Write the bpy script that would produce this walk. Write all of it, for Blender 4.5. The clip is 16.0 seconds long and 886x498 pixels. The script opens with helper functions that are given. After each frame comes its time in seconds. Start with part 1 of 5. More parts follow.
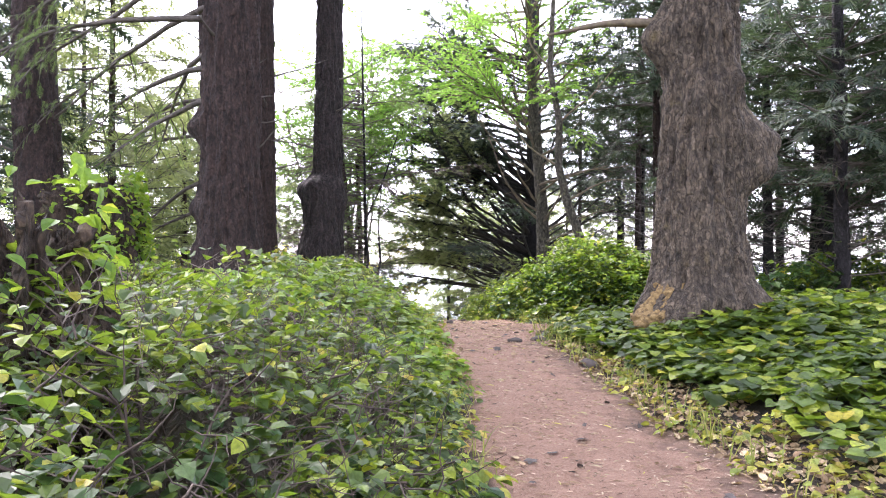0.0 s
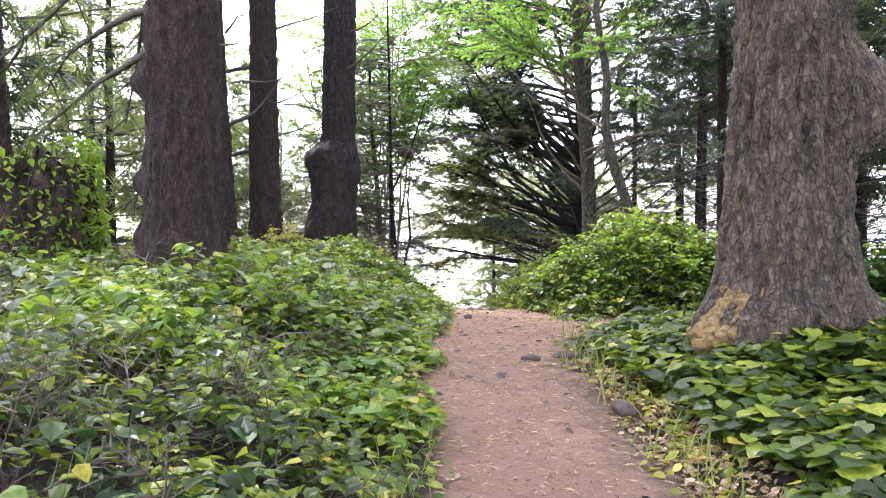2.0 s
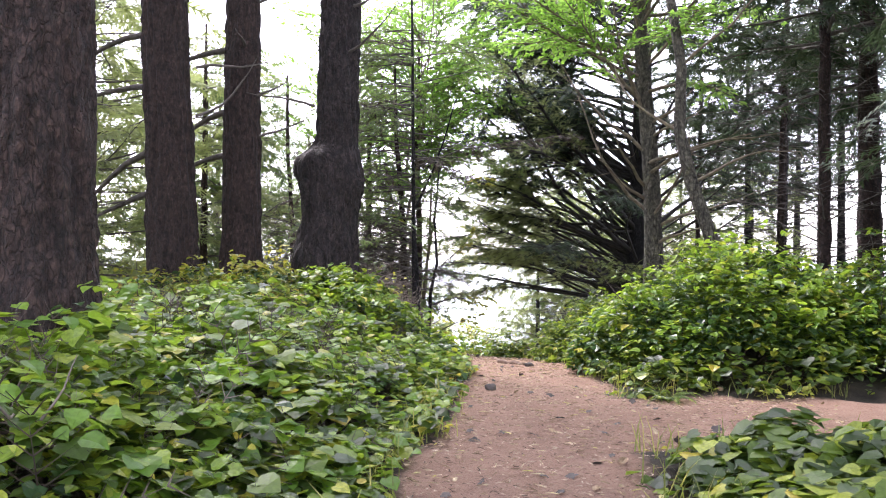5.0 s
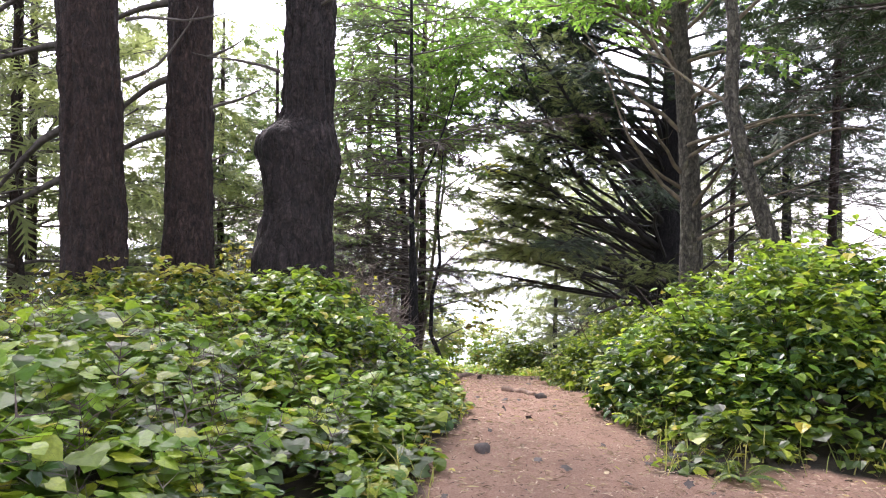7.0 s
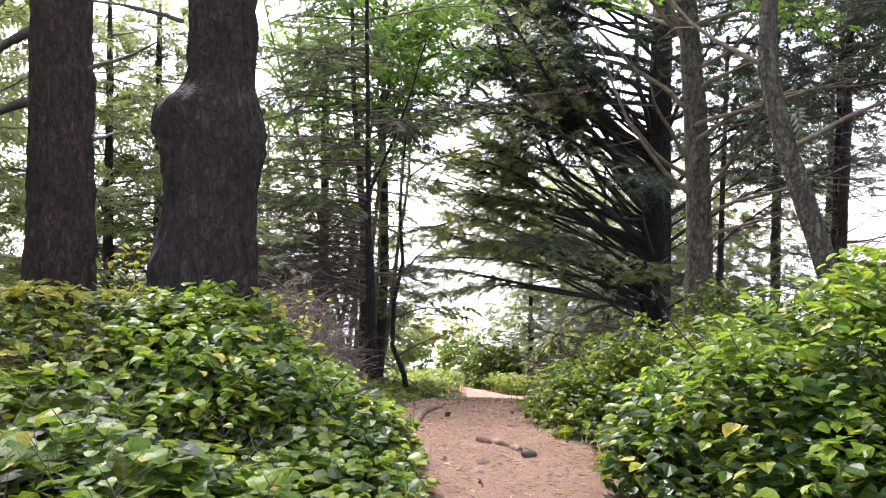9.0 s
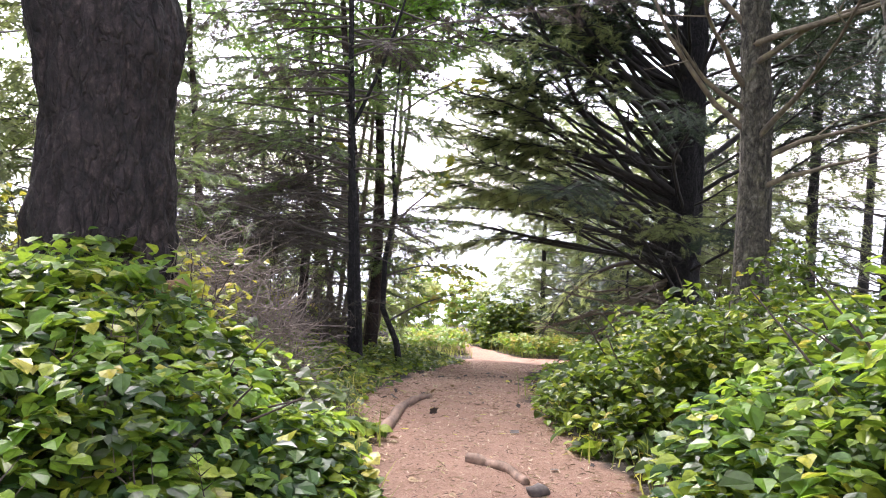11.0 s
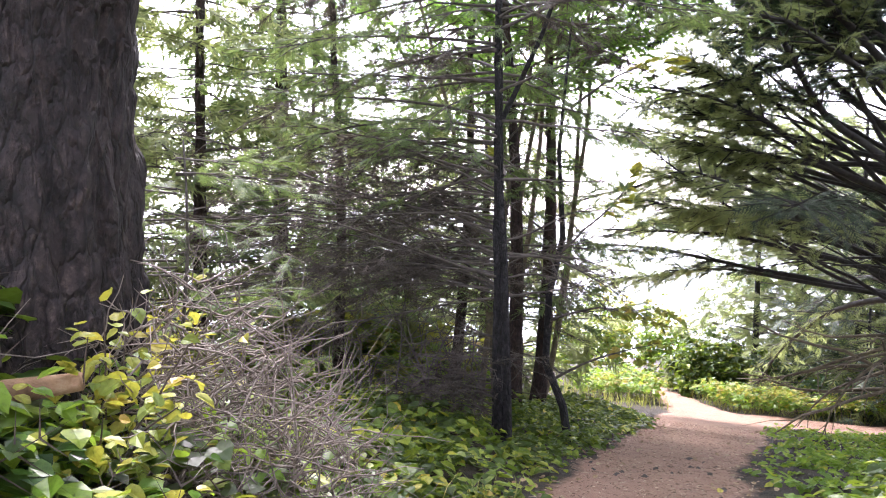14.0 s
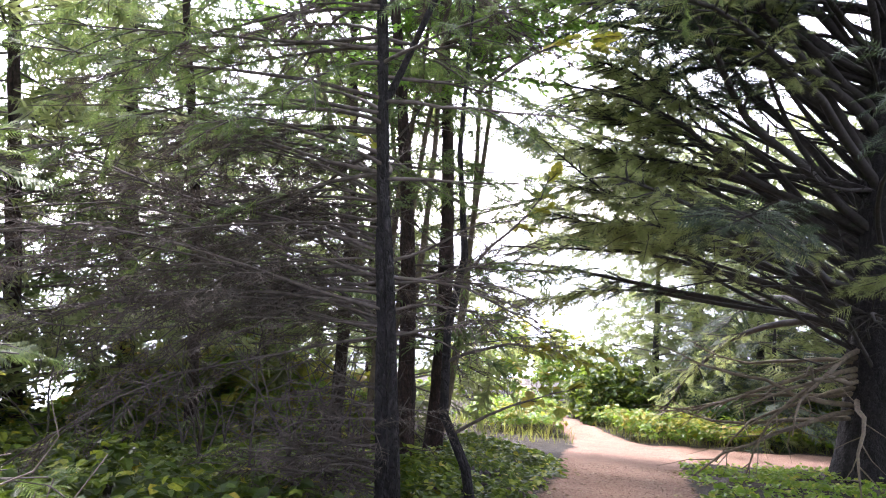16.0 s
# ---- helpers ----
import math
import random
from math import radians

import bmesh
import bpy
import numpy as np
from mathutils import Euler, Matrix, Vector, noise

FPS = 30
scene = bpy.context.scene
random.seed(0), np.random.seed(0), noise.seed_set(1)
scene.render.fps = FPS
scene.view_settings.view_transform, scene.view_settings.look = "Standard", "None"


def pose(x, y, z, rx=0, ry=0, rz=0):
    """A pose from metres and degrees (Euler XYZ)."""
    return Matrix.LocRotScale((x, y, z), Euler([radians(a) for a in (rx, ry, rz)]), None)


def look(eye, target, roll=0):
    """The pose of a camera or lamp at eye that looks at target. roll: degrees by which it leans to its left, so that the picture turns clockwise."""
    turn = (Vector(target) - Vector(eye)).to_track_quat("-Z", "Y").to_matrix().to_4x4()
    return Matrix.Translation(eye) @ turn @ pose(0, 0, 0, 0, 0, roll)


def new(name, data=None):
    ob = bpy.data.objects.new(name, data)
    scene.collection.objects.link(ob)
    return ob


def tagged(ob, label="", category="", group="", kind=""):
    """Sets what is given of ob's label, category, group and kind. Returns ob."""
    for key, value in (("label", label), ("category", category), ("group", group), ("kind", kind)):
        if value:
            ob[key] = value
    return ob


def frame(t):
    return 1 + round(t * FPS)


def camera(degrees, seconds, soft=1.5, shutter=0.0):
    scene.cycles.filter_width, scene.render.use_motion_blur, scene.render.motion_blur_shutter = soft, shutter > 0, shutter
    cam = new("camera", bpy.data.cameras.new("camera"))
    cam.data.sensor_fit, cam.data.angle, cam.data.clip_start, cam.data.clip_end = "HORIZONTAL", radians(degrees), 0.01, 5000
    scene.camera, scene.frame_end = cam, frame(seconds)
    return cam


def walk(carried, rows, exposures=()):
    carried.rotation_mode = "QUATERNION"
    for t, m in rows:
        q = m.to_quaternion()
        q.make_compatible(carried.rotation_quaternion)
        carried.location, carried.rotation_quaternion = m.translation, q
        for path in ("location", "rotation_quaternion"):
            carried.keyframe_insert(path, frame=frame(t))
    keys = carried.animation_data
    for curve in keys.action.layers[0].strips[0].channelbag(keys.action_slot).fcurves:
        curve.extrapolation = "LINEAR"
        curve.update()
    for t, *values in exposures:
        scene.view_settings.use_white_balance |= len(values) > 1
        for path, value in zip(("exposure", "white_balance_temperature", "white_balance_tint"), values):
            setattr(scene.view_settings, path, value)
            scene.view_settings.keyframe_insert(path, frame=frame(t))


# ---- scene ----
cam = camera(58.6, 16.0, soft=1.1)
METRES, EYE, TILT, LEAN, TURN = 17.0, 1.43, 1.0, 0.0, 0.0
ROWS = [
    (0.0, 0.0, 0.0, 0.0, 0.0, 0.0, -0.0),
    (0.5, 0.0115, 0.0335, 0.0014, 0.19, -0.3, 0.07),
    (1.0, 0.0213, 0.0659, 0.004, 2.04, -1.03, -0.05),
    (1.5, 0.026, 0.0994, 0.0067, 3.46, -1.79, 0.06),
    (2.0, 0.0323, 0.1316, 0.0101, 4.05, -2.31, 0.1),
    (2.5, 0.034, 0.165, 0.014, 4.9, -0.77, -0.45),
    (3.0, 0.0365, 0.1978, 0.0133, 5.38, 0.65, -0.66),
    (3.5, 0.0375, 0.2288, 0.0139, 5.88, 0.46, -0.65),
    (4.0, 0.0374, 0.2617, 0.0134, 6.66, -0.29, -0.5),
    (6.5, 0.0388, 0.4295, 0.0143, 8.3, -1.02, -0.91),
    (7.0, 0.0389, 0.462, 0.0162, 8.83, -1.34, -0.92),
    (7.5, 0.0359, 0.4939, 0.0178, 9.0, -1.66, -0.84),
    (8.0, 0.0326, 0.5254, 0.0201, 9.2, -1.83, -0.91),
    (8.5, 0.0291, 0.5597, 0.0214, 7.97, -1.83, -0.67),
    (9.0, 0.0269, 0.5919, 0.0205, 6.72, -1.89, -0.73),
    (11.5, 0.0256, 0.7409, 0.0135, 8.68, -6.07, -2.09),
    (12.0, 0.0258, 0.7696, 0.014, 10.77, -6.09, -1.98),
    (12.5, 0.0253, 0.7969, 0.0124, 13.01, -4.71, -1.11),
    (13.0, 0.0243, 0.823, 0.0105, 15.34, -3.93, -0.56),
    (13.5, 0.019, 0.8497, 0.0086, 18.08, -3.9, -0.52),
    (14.0, 0.0122, 0.8757, 0.0079, 21.7, -4.03, -0.56),
    (14.5, 0.0002, 0.9031, 0.0065, 22.6, -4.04, -0.57),
    (15.0, -0.0079, 0.9312, 0.0041, 22.56, -3.98, -0.58),
    (15.5, -0.0164, 0.9623, 0.0043, 17.52, -3.28, -0.74),
    (16.0, -0.0194, 0.9868, 0.0023, 13.91, -2.67, -1.01),
]
walk(cam, [(t, pose(0, 0, EYE, TILT, LEAN, TURN) @ pose(METRES * x, METRES * y, METRES * z, 90 + pitch, roll, yaw)) for t, x, y, z, yaw, pitch, roll in ROWS],
     exposures=[(0.0, 2.75, 6150, 24), (3.0, 2.72, 6100, 23), (8.0, 2.55, 6300, 24), (9.0, 2.62, 6300, 24), (11.5, 2.9, 6250, 24), (13.0, 3.2, 6150, 24), (15.0, 3.15, 6200, 26), (16.0, 3.05, 6050, 26)])

# ---- world, sun and exposure ----
SUN_ELEV, SUN_ROT = 52.0, -35.0      # degrees; the rotation turns from +y towards +x
world = bpy.data.worlds.new("overcast_sky")
scene.world = world
world.use_nodes = True
wn, wl = world.node_tree.nodes, world.node_tree.links
wn.clear()
sky = wn.new("ShaderNodeTexSky")
sky.sky_type = "NISHITA"
sky.sun_disc = False
sky.sun_elevation, sky.sun_rotation = radians(SUN_ELEV), radians(SUN_ROT)
sky.air_density, sky.dust_density, sky.ozone_density = 1.0, 1.5, 1.0
pale = wn.new("ShaderNodeHueSaturation")
pale.inputs["Saturation"].default_value = 0.28
back = wn.new("ShaderNodeBackground")
back.inputs["Strength"].default_value = 0.15
wout = wn.new("ShaderNodeOutputWorld")
wl.new(sky.outputs[0], pale.inputs["Color"])
wl.new(pale.outputs[0], back.inputs["Color"])
wl.new(back.outputs[0], wout.inputs["Surface"])
sun = new("sun", bpy.data.lights.new("sun", "SUN"))
sun.data.energy, sun.data.angle, sun.data.color = 1.15, radians(12), (1.0, 0.96, 0.88)
se, sr = radians(SUN_ELEV), radians(SUN_ROT)
sun_way = Vector((math.sin(sr) * math.cos(se), math.cos(sr) * math.cos(se), math.sin(se)))
sun.matrix_world = look(sun_way * 60, (0, 0, 0))

# ---- materials ----
def shader(name):
    m = bpy.data.materials.new(name)
    m.use_nodes = True
    n = m.node_tree.nodes
    return m, n, m.node_tree.links, n["Principled BSDF"]


def mix_colours(n, l, fac, a, b, mode="MIX"):
    x = n.new("ShaderNodeMix")
    x.data_type, x.blend_type = "RGBA", mode
    for sock, v in ((x.inputs[0], fac), (x.inputs[6], a), (x.inputs[7], b)):
        if isinstance(v, (int, float)):
            sock.default_value = v
        elif isinstance(v, tuple):
            sock.default_value = (*v, 1)
        else:
            l.new(v, sock)
    return x.outputs[2]


def noise_tex(n, l, scale, detail=4, rough=0.6, stretch=(1, 1, 1), kind="noise"):
    tc, mp = n.new("ShaderNodeTexCoord"), n.new("ShaderNodeMapping")
    mp.inputs["Scale"].default_value = stretch
    l.new(tc.outputs["Object"], mp.inputs[0])
    if kind == "voronoi":
        t = n.new("ShaderNodeTexVoronoi")
        t.feature = "DISTANCE_TO_EDGE"
        t.inputs["Scale"].default_value = scale
        w, sc, ad = n.new("ShaderNodeTexNoise"), n.new("ShaderNodeVectorMath"), n.new("ShaderNodeVectorMath")
        w.inputs["Scale"].default_value, w.inputs["Detail"].default_value = scale * 0.8, 3
        sc.operation, sc.inputs[3].default_value = "SCALE", 1.9 / scale
        l.new(mp.outputs[0], w.inputs["Vector"])
        l.new(w.outputs["Color"], sc.inputs[0])
        l.new(mp.outputs[0], ad.inputs[0])
        l.new(sc.outputs[0], ad.inputs[1])
        l.new(ad.outputs[0], t.inputs["Vector"])
        return t.outputs["Distance"]
    t = n.new("ShaderNodeTexNoise")
    t.inputs["Scale"].default_value, t.inputs["Detail"].default_value, t.inputs["Roughness"].default_value = scale, detail, rough
    l.new(mp.outputs[0], t.inputs["Vector"])
    return t.outputs["Fac"]


def ramp(n, l, fac, stops):
    r = n.new("ShaderNodeValToRGB")
    e = r.color_ramp.elements
    while len(e) < len(stops):
        e.new(0.5)
    for k, (p, c) in zip(e, stops):
        k.position, k.color = p, (*c, 1)
    l.new(fac, r.inputs[0])
    return r.outputs[0]


def bump(n, l, b, height, strength, dist):
    k = n.new("ShaderNodeBump")
    k.inputs["Strength"].default_value, k.inputs["Distance"].default_value = strength, dist
    l.new(height, k.inputs["Height"])
    l.new(k.outputs[0], b.inputs["Normal"])


def bark(name, dark, mid, pale_c, moss=(0.16, 0.15, 0.06), mossy=0.5, scale=15.0):
    """Scaly bark: plates with dark cracks, blotches of lichen and moss."""
    m, n, l, b = shader(name)
    plates = noise_tex(n, l, scale, stretch=(1.4, 1.4, 0.55), kind="voronoi")
    grain = noise_tex(n, l, 26, 6, 0.7, (1, 1, 0.75))
    fissure = noise_tex(n, l, 13, 5, 0.65, (1, 1, 0.55))
    blot = noise_tex(n, l, 2.3, 5, 0.65)
    base = ramp(n, l, grain, [(0.28, dark), (0.52, mid), (0.8, pale_c)])
    crack = ramp(n, l, plates, [(0.0, (0.34, 0.32, 0.31)), (0.14, (1, 1, 1))])
    c = mix_colours(n, l, 0.6, base, crack, "MULTIPLY")
    c = mix_colours(n, l, 0.9, c, ramp(n, l, fissure, [(0.36, (0.3, 0.28, 0.27)), (0.52, (1, 1, 1))]), "MULTIPLY")
    cell, cm, ct = n.new("ShaderNodeTexVoronoi"), n.new("ShaderNodeMapping"), n.new("ShaderNodeTexCoord")
    cell.inputs["Scale"].default_value, cm.inputs["Scale"].default_value = scale * 1.1, (1.4, 1.4, 0.55)
    l.new(ct.outputs["Object"], cm.inputs[0])
    l.new(cm.outputs[0], cell.inputs["Vector"])
    c = mix_colours(n, l, 0.55, c, ramp(n, l, cell.outputs["Color"], [(0.2, (0.55, 0.53, 0.52)), (0.8, (1.45, 1.42, 1.38))]), "MULTIPLY")
    sel = ramp(n, l, blot, [(0.5 + 0.2 * (1 - mossy), (0, 0, 0)), (0.72 + 0.2 * (1 - mossy), (1, 1, 1))])
    c = mix_colours(n, l, sel, c, moss)
    l.new(c, b.inputs["Base Color"])
    b.inputs["Roughness"].default_value = 0.88
    h = mix_colours(n, l, 0.55, ramp(n, l, plates, [(0.0, (0, 0, 0)), (0.16, (1, 1, 1))]), mix_colours(n, l, 0.6, grain, ramp(n, l, fissure, [(0.35, (0, 0, 0)), (0.55, (1, 1, 1))])))
    bump(n, l, b, h, 1.0, 0.04)
    return m


def foliage(name, stops, through_c, gloss=0.45, trans=0.35):
    """Leaves: colour from leaf to leaf, veins of noise, light passing through."""
    m, n, l, b = shader(name)
    geo = n.new("ShaderNodeNewGeometry")
    c = ramp(n, l, geo.outputs["Random Per Island"], stops)
    spot = noise_tex(n, l, 2.6, 4)
    c = mix_colours(n, l, 0.55, c, ramp(n, l, spot, [(0.3, (0.55, 0.6, 0.55)), (0.7, (1.25, 1.2, 1.1))]), "MULTIPLY")
    grain = noise_tex(n, l, 55, 3, 0.6)
    c = mix_colours(n, l, 0.8, c, ramp(n, l, grain, [(0.32, (0.5, 0.52, 0.45)), (0.5, (1, 1, 1)), (0.68, (1.4, 1.35, 1.3))]), "MULTIPLY")
    l.new(c, b.inputs["Base Color"])
    b.inputs["Roughness"].default_value = gloss
    b.inputs["Specular IOR Level"].default_value = 0.36
    tr, ms, out = n.new("ShaderNodeBsdfTranslucent"), n.new("ShaderNodeMixShader"), n["Material Output"]
    l.new(mix_colours(n, l, 0.7, c, through_c), tr.inputs[0])
    ms.inputs[0].default_value = trans
    l.new(b.outputs[0], ms.inputs[1])
    l.new(tr.outputs[0], ms.inputs[2])
    l.new(ms.outputs[0], out.inputs["Surface"])
    return m


def plain(name, stops, scale=12, rough=0.85, strength=0.4, dist=0.01, stretch=(1, 1, 1)):
    m, n, l, b = shader(name)
    f = noise_tex(n, l, scale, 6, 0.7, stretch)
    l.new(ramp(n, l, f, stops), b.inputs["Base Color"])
    b.inputs["Roughness"].default_value = rough
    bump(n, l, b, f, strength, dist)
    return m


bark_grey = bark("bark_grey_spruce", (0.032, 0.024, 0.016), (0.095, 0.073, 0.05), (0.21, 0.172, 0.128), (0.17, 0.13, 0.05), 0.35)
bark_brown = bark("bark_brown_spruce", (0.015, 0.0085, 0.007), (0.043, 0.025, 0.02), (0.1, 0.062, 0.05), (0.1, 0.08, 0.066), 0.3, 17)
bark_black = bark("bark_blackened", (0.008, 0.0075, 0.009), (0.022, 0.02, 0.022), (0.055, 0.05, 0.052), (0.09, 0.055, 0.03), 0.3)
bark_scorched = bark("bark_scorched", (0.009, 0.0065, 0.0065), (0.027, 0.019, 0.018), (0.1, 0.072, 0.066), (0.12, 0.088, 0.08), 0.32, 9)
bark_moss = bark("bark_mossy_alder", (0.04, 0.036, 0.027), (0.1, 0.092, 0.068), (0.24, 0.23, 0.18), (0.13, 0.13, 0.05), 0.6, 11)
bark_rotten = bark("bark_rotten", (0.02, 0.013, 0.009), (0.06, 0.04, 0.026), (0.13, 0.09, 0.06), (0.1, 0.1, 0.03), 0.45, 9)
limb_dark = plain("limb_dark", [(0.3, (0.035, 0.029, 0.025)), (0.7, (0.13, 0.112, 0.095))], 14)
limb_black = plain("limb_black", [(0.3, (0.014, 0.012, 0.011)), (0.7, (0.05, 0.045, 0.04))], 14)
limb_moss = plain("limb_mossy", [(0.3, (0.06, 0.05, 0.035)), (0.55, (0.15, 0.12, 0.08)), (0.75, (0.22, 0.2, 0.09))], 9)
twig_grey = plain("twig_grey", [(0.3, (0.09, 0.07, 0.06)), (0.7, (0.26, 0.215, 0.18))], 20)
twig_brown = plain("twig_brown", [(0.3, (0.028, 0.02, 0.016)), (0.7, (0.1, 0.072, 0.056))], 20)
moss_tan = plain("moss_tan", [(0.32, (0.06, 0.04, 0.02)), (0.5, (0.19, 0.125, 0.05)), (0.7, (0.33, 0.23, 0.1))], 22, 0.95, 0.9, 0.02)
stone_dark = plain("stone_dark", [(0.3, (0.03, 0.025, 0.022)), (0.7, (0.1, 0.08, 0.07))], 16)
root_wood = plain("root_wood", [(0.3, (0.06, 0.038, 0.027)), (0.7, (0.24, 0.155, 0.11))], 18, 0.85, 0.6, 0.01, (1, 0.3, 1))
log_wood = plain("rotten_wood", [(0.3, (0.1, 0.055, 0.03)), (0.55, (0.3, 0.18, 0.1)), (0.8, (0.5, 0.36, 0.24))], 12, 0.9, 0.7, 0.02, (0.3, 1, 1))
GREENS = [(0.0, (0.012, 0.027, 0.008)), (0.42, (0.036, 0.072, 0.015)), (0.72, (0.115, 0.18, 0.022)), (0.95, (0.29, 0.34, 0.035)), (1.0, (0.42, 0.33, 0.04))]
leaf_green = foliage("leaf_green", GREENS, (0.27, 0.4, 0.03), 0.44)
# Also serves leaves in the light: brightness put into the colour.
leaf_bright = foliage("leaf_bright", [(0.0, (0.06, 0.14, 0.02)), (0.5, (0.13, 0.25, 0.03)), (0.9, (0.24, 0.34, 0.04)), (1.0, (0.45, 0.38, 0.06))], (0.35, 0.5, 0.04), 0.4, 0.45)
leaf_canopy = foliage("leaf_canopy", [(0.0, (0.07, 0.18, 0.03)), (0.5, (0.13, 0.28, 0.045)), (1.0, (0.23, 0.37, 0.06))], (0.36, 0.62, 0.09), 0.45, 0.55)
leaf_yellow = foliage("leaf_yellow", [(0.0, (0.1, 0.17, 0.03)), (0.5, (0.22, 0.28, 0.045)), (0.88, (0.38, 0.37, 0.07)), (1.0, (0.42, 0.28, 0.08))], (0.5, 0.45, 0.05), 0.5, 0.4)
# Also serves leaves in shade low down and inside bushes: darkness put into colour.
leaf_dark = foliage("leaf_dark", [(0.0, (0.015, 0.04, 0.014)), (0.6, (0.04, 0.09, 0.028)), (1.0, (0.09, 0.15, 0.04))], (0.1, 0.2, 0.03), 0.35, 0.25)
needle_dark = foliage("needle_dark", [(0.0, (0.018, 0.033, 0.026)), (0.6, (0.042, 0.066, 0.045)), (1.0, (0.09, 0.115, 0.06))], (0.1, 0.15, 0.055), 0.6, 0.28)
needle_green = foliage("needle_green", [(0.0, (0.05, 0.085, 0.045)), (0.6, (0.1, 0.155, 0.065)), (1.0, (0.2, 0.25, 0.075))], (0.24, 0.33, 0.09), 0.6, 0.45)
needle_dead = foliage("needle_dead", [(0.0, (0.045, 0.037, 0.034)), (0.6, (0.1, 0.083, 0.075)), (1.0, (0.165, 0.135, 0.118))], (0.14, 0.11, 0.08), 0.9, 0.15)
dry_leaf = foliage("dry_leaf", [(0.0, (0.16, 0.1, 0.06)), (0.6, (0.36, 0.26, 0.16)), (0.9, (0.52, 0.42, 0.28)), (1.0, (0.55, 0.5, 0.1))], (0.3, 0.2, 0.08), 0.7, 0.1)
chip_mat = foliage("bark_chip", [(0.0, (0.05, 0.03, 0.02)), (0.35, (0.2, 0.125, 0.085)), (0.7, (0.38, 0.26, 0.19)), (1.0, (0.66, 0.52, 0.4))], (0.2, 0.12, 0.07), 0.85, 0.02)
needle_olive = foliage("needle_olive", [(0.0, (0.1, 0.14, 0.06)), (0.6, (0.19, 0.23, 0.09)), (1.0, (0.3, 0.33, 0.12))], (0.4, 0.46, 0.17), 0.6, 0.55)
grass_mat = foliage("grass_blade", [(0.0, (0.08, 0.13, 0.03)), (0.6, (0.2, 0.24, 0.06)), (1.0, (0.45, 0.38, 0.14))], (0.4, 0.42, 0.08), 0.5, 0.4)


def ground_material():
    """Brown litter soil; the trodden trail of reddish bark dust is told by the vertex layer 'trail'."""
    m, n, l, b = shader("forest_soil")
    at = n.new("ShaderNodeAttribute")
    at.attribute_name = "trail"
    fine = noise_tex(n, l, 75, 9, 0.85)
    mid = noise_tex(n, l, 4.5, 6, 0.65)
    big = noise_tex(n, l, 0.8, 4, 0.6)
    dirt = ramp(n, l, fine, [(0.3, (0.12, 0.063, 0.042)), (0.48, (0.35, 0.212, 0.147)), (0.6, (0.44, 0.287, 0.207)), (0.75, (0.6, 0.44, 0.335))])
    dirt = mix_colours(n, l, 0.6, dirt, ramp(n, l, mid, [(0.3, (0.74, 0.69, 0.66)), (0.65, (1.1, 1.08, 1.06))]), "MULTIPLY")
    dirt = mix_colours(n, l, 0.4, dirt, ramp(n, l, big, [(0.35, (0.75, 0.72, 0.7)), (0.65, (1.1, 1.1, 1.1))]), "MULTIPLY")
    soil = ramp(n, l, mid, [(0.3, (0.018, 0.013, 0.009)), (0.6, (0.055, 0.042, 0.025)), (0.8, (0.1, 0.08, 0.04))])
    add = n.new("ShaderNodeMath")
    add.operation = "MULTIPLY_ADD"
    l.new(mid, add.inputs[0])
    add.inputs[1].default_value, add.inputs[2].default_value = 0.5, -0.25
    tot = n.new("ShaderNodeMath")
    l.new(at.outputs["Fac"], tot.inputs[0])
    l.new(add.outputs[0], tot.inputs[1])
    sel = ramp(n, l, tot.outputs[0], [(0.4, (0, 0, 0)), (0.62, (1, 1, 1))])
    l.new(mix_colours(n, l, sel, soil, dirt), b.inputs["Base Color"])
    b.inputs["Roughness"].default_value = 0.92
    bump(n, l, b, mix_colours(n, l, 0.35, fine, mid), 1.0, 0.06)
    return m


def water_material():
    m, n, l, b = shader("sea_water")
    b.inputs["Base Color"].default_value = (0.1, 0.13, 0.15, 1)
    b.inputs["Roughness"].default_value = 0.18
    bump(n, l, b, noise_tex(n, l, 0.25, 6, 0.6, (1, 2.5, 1)), 0.6, 0.6)
    return m


soil_mat, sea_mat = ground_material(), water_material()

# ---- mesh helpers ----
RNG = np.random.default_rng(7)


class Geo:
    """Collects triangles and makes one mesh of them."""
    def __init__(self):
        self.v, self.f, self.n = [], [], 0

    def add(self, v, f):
        self.v.append(np.asarray(v, float).reshape(-1, 3))
        self.f.append(np.asarray(f, int).reshape(-1, 3) + self.n)
        self.n += len(self.v[-1])

    def mesh(self, name, material, smooth=True):
        v, f = np.concatenate(self.v), np.concatenate(self.f)
        me = bpy.data.meshes.new(name)
        me.vertices.add(len(v))
        me.vertices.foreach_set("co", v.astype(np.float32).ravel())
        me.loops.add(len(f) * 3)
        me.loops.foreach_set("vertex_index", f.astype(np.int32).ravel())
        me.polygons.add(len(f))
        me.polygons.foreach_set("loop_start", np.arange(0, len(f) * 3, 3, dtype=np.int32))
        me.polygons.foreach_set("loop_total", np.full(len(f), 3, dtype=np.int32))
        me.polygons.foreach_set("use_smooth", np.full(len(f), smooth))
        me.update(calc_edges=True)
        me.validate()
        me.materials.append(material)
        return me


def part(name, geo, material, parent=None, label="", smooth=True):
    ob = new(name, geo.mesh(name, material, smooth))
    if parent:
        ob.parent = parent
    return tagged(ob, label) if label else ob


def thing(name, at, label, category, group="", kind=""):
    ob = new(name)
    ob.location = at
    ob.empty_display_size = 0.2
    return tagged(ob, label, category, group, kind)


def unit(v):
    v = np.asarray(v, float)
    return v / np.maximum(np.linalg.norm(v, axis=-1, keepdims=True), 1e-9)


